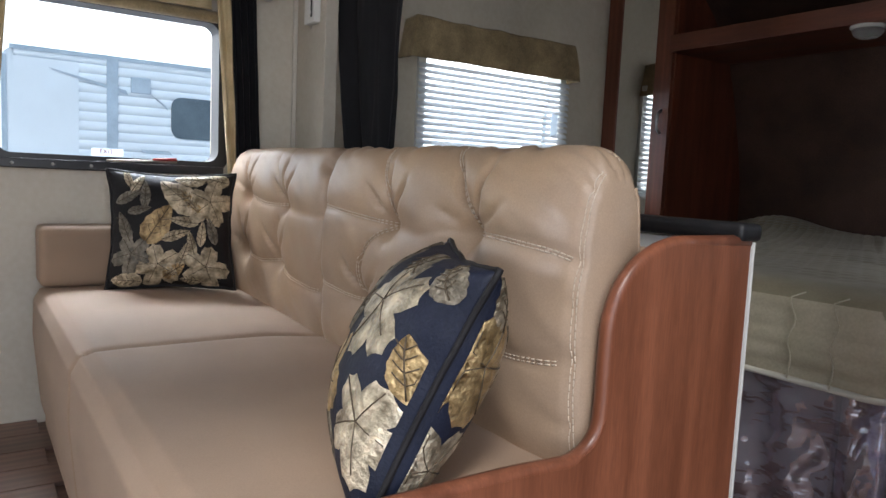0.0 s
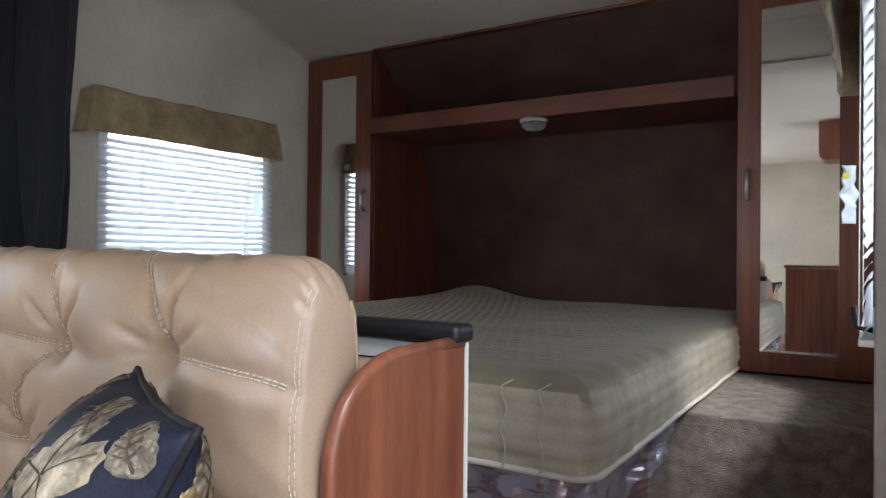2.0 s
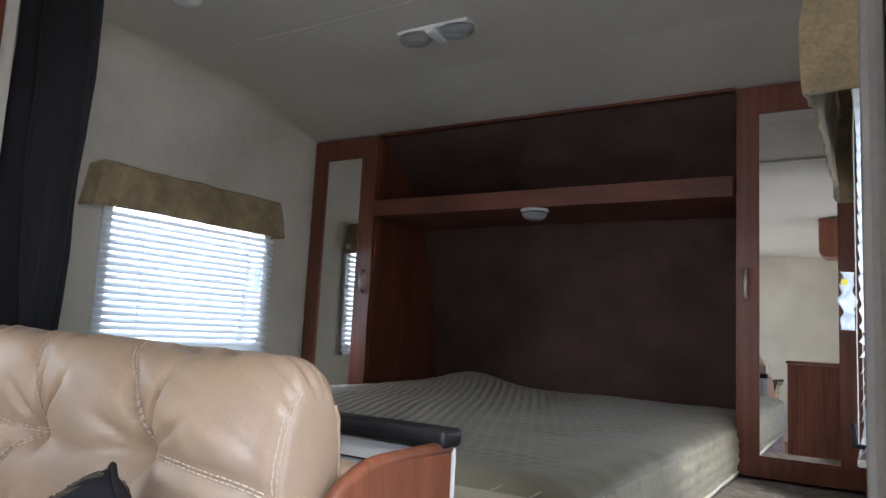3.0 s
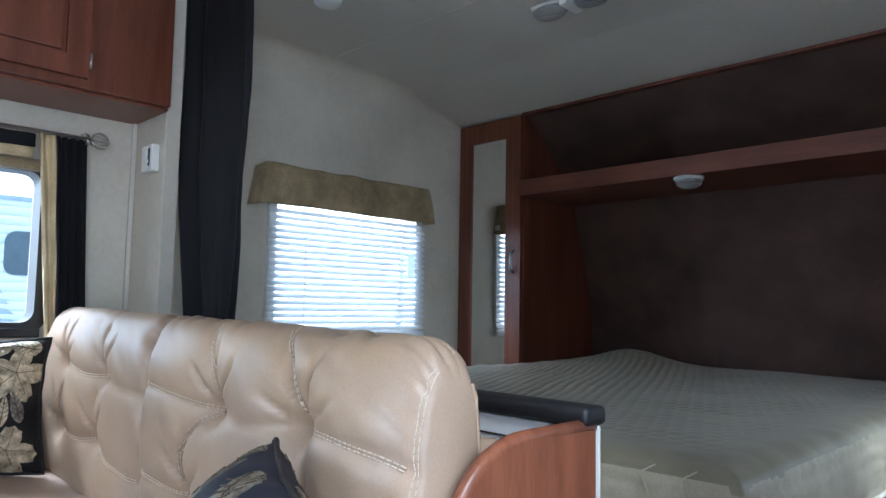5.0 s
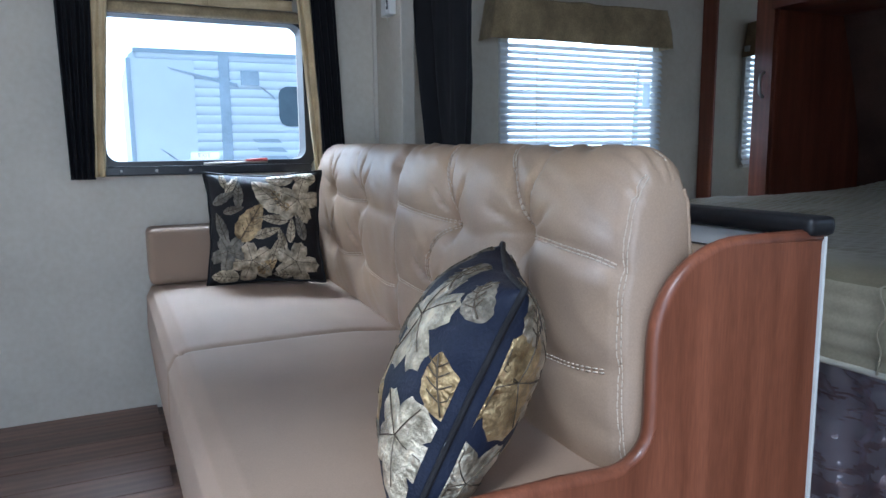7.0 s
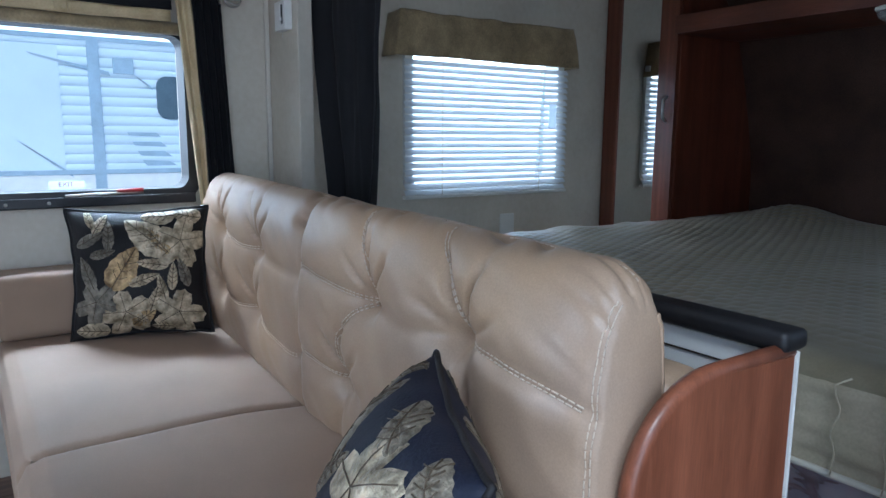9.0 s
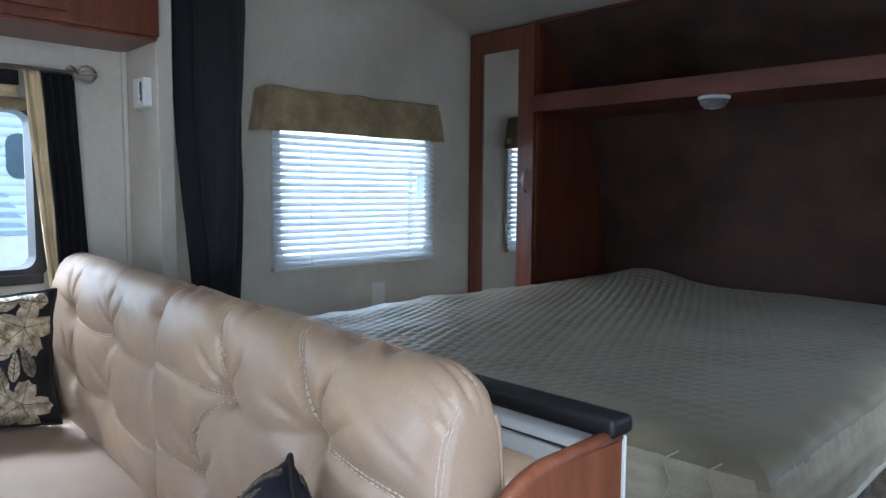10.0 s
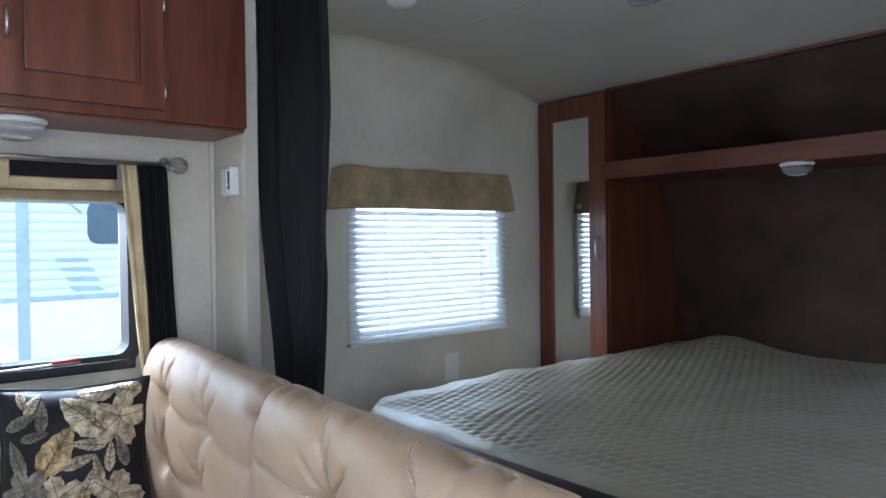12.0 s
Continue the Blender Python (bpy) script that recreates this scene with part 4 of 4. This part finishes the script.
def valance(x_wall, s, y0, y1, z0, z1, dep, label):
    """A soft padded box valance, gathered at the corners, that hangs on a wall across x."""
    v = thing("valance", (x_wall, (y0 + y1) / 2, z0), label, "valance", "window valances")
    W = y1 - y0
    L = [dep, W, dep]
    tot = sum(L)
    def fn(u, w):
        d = u * tot
        if d < L[0]:
            px, py = d, y0
        elif d < L[0] + L[1]:
            px, py = dep, y0 + d - L[0]
        else:
            px, py = tot - d, y1
        flare = 0.028 * (1 - w) * (1 if d < L[0] + 0.05 or d > tot - L[2] - 0.05 else 0.25)
        bul = 0.010 * math.sin(w * math.pi) + 0.006 * noise.noise((d * 12, w * 3, y0)) + 0.003 * noise.noise((d * 40, w * 2, y0))
        px = px + (bul + flare * 0.3 if px > 0.01 else 0.0)
        py = py + (-flare if d < L[0] + 0.03 else flare if d > tot - L[2] - 0.03 else 0)
        edge = 0.006 * noise.noise((d * 9, 5, y0)) if w > 0.9 else 0.003 * noise.noise((d * 7, 9, y0)) if w < 0.1 else 0
        return (x_wall + s * px, py, z0 + (z1 - z0) * w + edge)
    bm, g = sheet(fn, 120, 18)
    bmesh.ops.recalc_face_normals(bm, faces=bm.faces)
    ob = part("cover", bm, VALANCE, v, "", True)
    so = ob.modifiers.new("thick", "SOLIDIFY")
    so.thickness, so.offset = 0.006, -1
    part("board", box(x_wall + s * 0.001, y0 + 0.012, z1 - 0.02, x_wall + s * (dep - 0.012), y1 - 0.012, z1 - 0.008), VALANCE, v)
    return v


valance(LX, 1, 1.575, 2.415, 1.345, 1.500, 0.085, "olive gold padded valance over the bed-side window")
valance(RX, -1, 1.46, 2.38, 1.385, 1.63, 0.095, "olive gold padded valance over the door-side window")

# film tag and latch that hang at the door side window
tg = thing("hanging_tag", (-0.055, 2.28, 1.0), "crumpled pale film tag hanging at the window", "tag")
def tagfn(u, v):
    return (-0.060 + 0.018 * noise.noise((u * 3, v * 5, 1)) - 0.03 * u, 2.30 - 0.02 * u, 1.03 + 0.15 * v)
bm, _ = sheet(tagfn, 10, 24)
ob = part("film", bm, PAPER, tg, "", True)
ob.modifiers.new("thick", "SOLIDIFY").thickness = 0.0015
part("print", box(-0.088, 2.268, 1.145, -0.074, 2.272, 1.160), YELLOW, tg, "yellow printed mark")

# ---------------------------------------------------------------- slide-out window dressing
def curtain(name, label, at, fn, nu, nv, material, thick=0.003):
    t = thing(name, at, label, "curtain")
    bm, _ = sheet(fn, nu, nv)
    ob = part("cloth", bm, material, t, "", True)
    m = ob.modifiers.new("thick", "SOLIDIFY")
    m.thickness = thick
    return t


def panel_fn(x, ya, yb, z0, z1, folds, amp, ya_low=None, yb_low=None, seed=0):
    la = ya if ya_low is None else ya_low
    lb = yb if yb_low is None else yb_low
    def fn(u, v):
        w = 1 - v
        y = (ya + (yb - ya) * u) * v + (la + (lb - la) * u) * w
        d = amp * math.sin(u * folds * 2 * math.pi + 0.6 * math.sin(v * 3 + seed)) + 0.006 * noise.noise((u * 6, v * 4, seed))
        return (x + d, y, z0 + (z1 - z0) * v)
    return fn


WX = SX + 0.062
c1 = curtain("window_curtain", "short black curtain gathered beside the window", (WX, 0.12, 0.86),
             panel_fn(WX, 0.118, 0.216, 0.855, 1.452, 4, 0.010, 0.125, 0.188, 1), 60, 30, BLACKCLOTH)
bm, _ = sheet(panel_fn(WX + 0.004, 0.217, 0.262, 0.862, 1.452, 1.5, 0.006, 0.189, 0.217, 2), 20, 30)
part("gold_border", bm, GOLDCLOTH, c1, "gold satin edge band", True).modifiers.new("thick", "SOLIDIFY").thickness = 0.003
c2 = curtain("window_curtain", "short black curtain gathered beside the window", (WX, 0.88, 0.86),
             panel_fn(WX, 0.850, 0.936, 0.80, 1.452, 4, 0.010, 0.884, 0.965, 3), 60, 30, BLACKCLOTH)
bm, _ = sheet(panel_fn(WX + 0.004, 0.806, 0.854, 0.84, 1.452, 1.5, 0.007, 0.855, 0.882, 4), 20, 30)
part("gold_border", bm, GOLDCLOTH, c2, "gold satin edge band", True).modifiers.new("thick", "SOLIDIFY").thickness = 0.003

wv = thing("window_valance", (WX, 0.52, 1.38), "black and gold banded cloth valance over the window", "valance")
for a, b in ((0.264, 0.505), (0.537, 0.798)):
    bm, _ = sheet(panel_fn(WX + 0.004, a, b, 1.408, 1.448, 1, 0.002), 20, 6)
    part("black_band", bm, BLACKCLOTH, wv, "black cloth band", True).modifiers.new("thick", "SOLIDIFY").thickness = 0.003
bm, _ = sheet(panel_fn(WX + 0.002, 0.246, 0.795, 1.376, 1.407, 1, 0.002), 20, 6)
part("gold_band", bm, GOLDCLOTH, wv, "", True).modifiers.new("thick", "SOLIDIFY").thickness = 0.003
bm, _ = sheet(panel_fn(WX + 0.006, 0.506, 0.536, 1.378, 1.450, 1, 0.001), 6, 6)
part("gold_band", bm, GOLDCLOTH, wv, "", True).modifiers.new("thick", "SOLIDIFY").thickness = 0.003

rod = thing("curtain_rod", (WX, 0.52, 1.452), "thin nickel curtain rod with wire ball ends", "curtain rod")
part("rod", tube([(WX, 0.09, 1.458), (WX, 0.955, 1.458)], 0.006, 10), STEEL, rod, "", True)
for yy, sg in ((0.075, -1), (0.974, 1)):
    bm = bmesh.new()
    for k in range(4):
        a = math.pi * k / 4
        tube([(WX + 0.024 * math.sin(q) * math.cos(a), yy + 0.024 * math.cos(q), 1.458 + 0.024 * math.sin(q) * math.sin(a)) for q in [2 * math.pi * j / 16 for j in range(17)]], 0.0022, 5, bm)
    part("finial", bm, STEEL, rod, "wire ball end", True)
    part("bracket", tube([(SX + 0.002, yy - sg * 0.035, 1.475), (SX + 0.03, yy - sg * 0.035, 1.478), (WX, yy - sg * 0.035, 1.468), (WX, yy - sg * 0.035, 1.44)], 0.006, 8), STEEL, rod, "", True)

# long privacy curtain at the slide-out's end
def long_fn(u, v):
    hi0, hi1, lo0, lo1 = -2.128, -1.662, -1.995, -1.765
    k = min(1.0, v / 0.55) ** 0.8
    a, b = lo0 + (hi0 - lo0) * k, lo1 + (hi1 - lo1) * k
    x = a + (b - a) * u
    d = 0.026 * math.sin((u + 0.12 * math.sin(u * 5)) * 3.1 * 2 * math.pi + 0.9 * math.sin(v * 2.2)) * (0.6 + 0.3 * math.sin(u * 7 + 1)) + 0.016 * noise.noise((u * 5, v * 3, 2)) + 0.004 * noise.noise((u * 16, v * 9, 6))
    return (x, 1.185 + d, 0.74 + (1.962 - 0.74) * v)
curtain("privacy_curtain", "long black gathered curtain hanging from the ceiling", (-1.83, 1.185, 0.74), long_fn, 110, 60, BLACKCLOTH)
structure("curtain_track", box(LX + 0.02, 1.175, 1.958, -0.05, 1.195, CZ - 0.002, 0.002), WHITEPLASTIC, "white curtain track on the ceiling", "track")

# ---------------------------------------------------------------- overhead cabinet


def overhead():
    x0, x1, y0, y1, z0, z1 = SX + 0.003, -2.012, -1.0, 1.101, 1.545, 1.962
    c = thing("overhead_cabinet", ((x0 + x1) / 2, 0.3, z0), "cherry overhead cabinet with raised-panel doors", "cabinet")
    part("body", box(x0, y0, z0 + 0.008, x1, y1, z1, 0.004), CHERRY_SHADED, c)
    part("bottom_panel", box(x0, y0, z0, x1 - 0.018, y1, z0 + 0.007), CHERRY_SHADED, c)
    for a, b, hy in ((0.475, 0.862, 0.505), (0.030, 0.440, 0.41), (-0.42, 0.0, -0.39)):
        d = part("door", ring_frame([(a, z0 + 0.034), (b, z0 + 0.034), (b, z1 - 0.02), (a, z1 - 0.02)],
                                    [(a + 0.058, z0 + 0.09), (b - 0.058, z0 + 0.09), (b - 0.058, z1 - 0.075), (a + 0.058, z1 - 0.075)], "x", x1 + 0.001, x1 + 0.019), CHERRY_SHADED, c)
        part("raised_panel", box(x1 + 0.001, a + 0.066, z0 + 0.098, x1 + 0.015, b - 0.066, z1 - 0.083, 0.006), CHERRY_SHADED, d)
        part("panel_groove", box(x1 + 0.001, a + 0.056, z0 + 0.088, x1 + 0.006, b - 0.056, z1 - 0.073), DARKWOOD, d)
        part("door_handle", tube([(x1 + 0.018, hy, z0 + 0.165), (x1 + 0.036, hy, z0 + 0.175), (x1 + 0.038, hy, z0 + 0.20), (x1 + 0.036, hy, z0 + 0.225), (x1 + 0.018, hy, z0 + 0.235)], 0.0055, 8), STEEL, d, "small nickel pull", True)
        for hz in (z0 + 0.085, z1 - 0.10):
            part("hinge", tube([(x1 + 0.012, b + 0.006, hz - 0.022), (x1 + 0.012, b + 0.006, hz + 0.022)], 0.0055, 8), STEEL, d, "nickel hinge", True)


overhead()
dome_lamp((-2.135, 0.545, 1.544), "unlit round white dome lamp under the cabinet")

# thermostat-like switch on the slide-out end wall
th = thing("wall_control", (-2.13, 1.10, 1.42), "small white control box on the wall", "wall control")
part("case", box(-2.156, 1.078, 1.366, -2.078, 1.103, 1.450, 0.005), WHITEPLASTIC, th)
part("slot", box(-2.098, 1.075, 1.383, -2.091, 1.080, 1.437), BLACKPLASTIC, th, "dark lever slot")
part("lever", box(-2.098, 1.068, 1.392, -2.091, 1.0745, 1.400), WHITEPLASTIC, th)
part("rail", box(-2.112, 1.074, 1.378, -2.104, 1.080, 1.442, 0.002), WHITEPLASTIC, th)
part("pin", tube([(-2.125, 1.09, 1.372), (-2.125, 1.09, 1.350)], 0.002, 6), STEEL, th)
ou = thing("wall_outlet", (LX, 2.143, 0.685), "white outlet plate on the wall beside the bed", "outlet")
part("plate", box(LX + 0.001, 2.105, 0.63, LX + 0.008, 2.180, 0.745, 0.003), WHITEPLASTIC, ou)

# ---------------------------------------------------------------- ceiling fixtures
sm = thing("smoke_alarm", (-1.795, 1.503, CZ), "round white smoke alarm on the ceiling", "smoke alarm")
part("base", lathe([(0.004, 0), (0.050, 0), (0.050, -0.009), (0.004, -0.009)], (-1.795, 1.503, CZ - 0.001)), WHITEPLASTIC, sm, "", True)
part("cover", lathe([(0.004, -0.010), (0.044, -0.010), (0.045, -0.024), (0.037, -0.033), (0.004, -0.035)], (-1.795, 1.503, CZ - 0.001)), WHITEPLASTIC, sm, "", True)
lx, ly, lz = -1.215, 2.025, 1.955
cl = thing("double_ceiling_lamp", (lx, ly, lz), "unlit double ceiling lamp with two clear oval lenses", "lamp")
part("base", box(lx - 0.135, ly - 0.036, lz - 0.014, lx + 0.135, ly + 0.036, lz - 0.001, 0.005), WHITEPLASTIC, cl)
for dx in (-0.078, 0.078):
    part("lens", lathe([(0.004, -0.015), (0.050, -0.015), (0.050, -0.024), (0.040, -0.038), (0.004, -0.044)], (lx + dx, ly, lz), "z", 24, (1.25, 0.85)), LENS, cl, "clear oval lens", True)
part("centre_bar", box(lx - 0.014, ly - 0.046, lz - 0.034, lx + 0.014, ly + 0.046, lz - 0.0145, 0.004), WHITEPLASTIC, cl)

# ---------------------------------------------------------------- what the mirrors show behind
hb = thing("dinette_divider", (-0.62, -0.95, 0), "cherry divider panel with a dark cap beyond the entry", "divider")
part("panel", box(-0.62, -0.97, 0, -0.03, -0.94, 0.86, 0.004), CHERRY, hb)
part("cap", box(-0.63, -0.985, 0.862, -0.02, -0.925, 0.885, 0.006), DARKWOOD, hb)
rc = thing("entry_cabinet", (-0.19, -0.80, 1.67), "small cherry wall cabinet with rounded lower corner over the entry", "cabinet")
out = [(-0.375, 1.96), (-0.375, 1.72)] + [(-0.325 - 0.05 * math.cos(radians(a)), 1.72 - 0.05 * math.sin(radians(a))) for a in (20, 45, 70, 90)] + [(-0.003, 1.67), (-0.003, 1.96)]
part("body", extrude_outline(out, "y", -0.95, -0.66, 0.003), CHERRY, rc)

# ---------------------------------------------------------------- outside
g = box(-60, -60, -0.76, 60, 60, -0.70)
structure("ground", g, GRAVEL, "pale gravel of the trailer lot", "ground")


OVERCAST = bpy.data.materials.new("overcast_distance")
OVERCAST.use_nodes = True
_e = OVERCAST.node_tree.nodes["Principled BSDF"]
_e.inputs["Base Color"].default_value = (0.0, 0.0, 0.0, 1)
_e.inputs["Emission Color"].default_value, _e.inputs["Emission Strength"].default_value = (0.95, 0.98, 1.0, 1), 1.6
structure("backdrop", box(-58.2, -55, -0.70, -58, 55, 30), OVERCAST, "bright white overcast distance beyond the lot", "backdrop")


def neighbour():
    x, y0, y1, z0, z1 = -9.0, 0.50, 9.0, -0.25, 2.12
    n = thing("parked_trailer", (x - 1.2, 4.5, -0.70), "pale blue-white travel trailer with ribbed siding, parked outside", "trailer")
    def rib(u, v):
        z = z0 + (z1 - z0) * v
        return (x + 0.022 * abs(math.sin(math.pi * (z - z0) / 0.108)) ** 0.5, y0 + 0.12 + (y1 - y0 - 0.12) * u, z)
    bm, _ = sheet(rib, 1, 330)
    part("ribbed_side", bm, SIDING, n)
    part("body", extrude_outline([(y0, z0), (y1, z0), (y1, z1), (y0 + 0.10, z1), (y0 + 0.03, z1 - 0.06), (y0, z1 - 0.18)], "x", x - 2.4, x - 0.004), SIDING, n)
    part("front_sheet", box(x + 0.016, y0 + 0.03, z0 + 0.02, x + 0.022, y0 + 0.75, z1 - 0.1), SIDING, n, "smooth pale corner sheet")
    part("corner_trim", box(x + 0.010, y0, z0, x + 0.03, y0 + 0.05, z1 - 0.1), GRAPHIC, n, "grey corner trim")
    part("roof_trim", box(x - 0.02, y0 + 0.08, z1 - 0.03, x + 0.03, y1, z1 + 0.02), GRAPHIC, n, "grey roof trim")
    part("vertical_trim", box(x + 0.010, 1.54, z0, x + 0.03, 1.66, z1 - 0.03), GRAPHIC, n, "grey vertical trim")
    part("vent", box(x + 0.010, 1.80, 1.74, x + 0.04, 2.02, 1.92, 0.01), GRAPHIC, n, "grey vent cover")
    part("window", extrude_outline(rounded(2.26, 1.24, 2.98, 1.74, 0.12), "x", x + 0.008, x + 0.03), DARKGLASS, n, "dark rounded window")
    for a in ((0.95, 1.93, 1.75, 1.76), (2.02, 1.74, 2.20, 1.62), (0.80, 0.98, 1.30, 0.62)):
        bm = extrude_outline([(a[0], a[1]), (a[2], a[3]), (a[2] + 0.02, a[3] - 0.05), (a[0] + 0.05, a[1] - 0.03)], "x", x + 0.023, x + 0.029)
        part("stripe", bm, GRAPHIC, n, "grey graphic stripe")
    # overexposed brightness below the trim, put in as a plain white panel
    part("glare_panel", box(x + 0.012, y0 + 0.02, z0, x + 0.026, y1, 0.60), WHITEPANEL, n, "white panel put in for the overexposed brightness below the trim")
    part("belt_trim", box(x + 0.012, y0 + 0.02, 0.605, x + 0.032, y1, 0.655), GRAPHIC, n, "grey belt trim")
    for k in range(4):
        bm = extrude_outline([(1.88 + 0.06 * k, 1.12 - 0.12 * k), (2.22 + 0.05 * k, 1.10 - 0.12 * k), (2.28 + 0.07 * k, 1.03 - 0.12 * k), (1.93 + 0.06 * k, 1.05 - 0.12 * k)], "x", x + 0.014, x + 0.020)
        part("stripe", bm, GRAPHIC, n, "grey graphic stripe")
    for yy in (4.6, 5.5):
        part("wheel", lathe([(0.02, -0.1), (0.33, -0.1), (0.35, -0.06), (0.35, 0.06), (0.33, 0.1), (0.02, 0.1)], (x - 0.15, yy, -0.35), "x"), BLACKVINYL, n, "", True)


neighbour()

# ---------------------------------------------------------------- planks of the slide-out floor
slide = bpy.data.objects["slide_floor"]
bm = box(0, 0, 0, 0.122, 0.58, 0.011, 0.0015, 1)
plank_mesh = bpy.data.meshes.new("plank")
bm.to_mesh(plank_mesh)
bm.free()
PLANK = wood("plank_laminate", (0.13, 0.075, 0.055), (0.19, 0.115, 0.085), 0.42, stretch=(14, 1.2, 14))
n, l = PLANK.node_tree.nodes, PLANK.node_tree.links
info, vary = n.new("ShaderNodeObjectInfo"), n.new("ShaderNodeHueSaturation")
rng = n.new("ShaderNodeMapRange")
rng.inputs[3].default_value, rng.inputs[4].default_value = 0.75, 1.25
b = n["Principled BSDF"]
l.new(info.outputs["Random"], rng.inputs[0])
l.new(rng.outputs[0], vary.inputs["Value"])
l.new(b.inputs["Base Color"].links[0].from_socket, vary.inputs["Color"])
l.new(vary.outputs[0], b.inputs["Base Color"])
plank_mesh.materials.append(PLANK)
for i in range(10):
    for j in range(3):
        o = new("plank", plank_mesh)
        o.parent = slide
        o.location = (SX + 0.002 + 0.124 * i, -1.40 + 0.582 * j - (0.0 if i % 2 else 0.03), SLIDE - 0.0115)
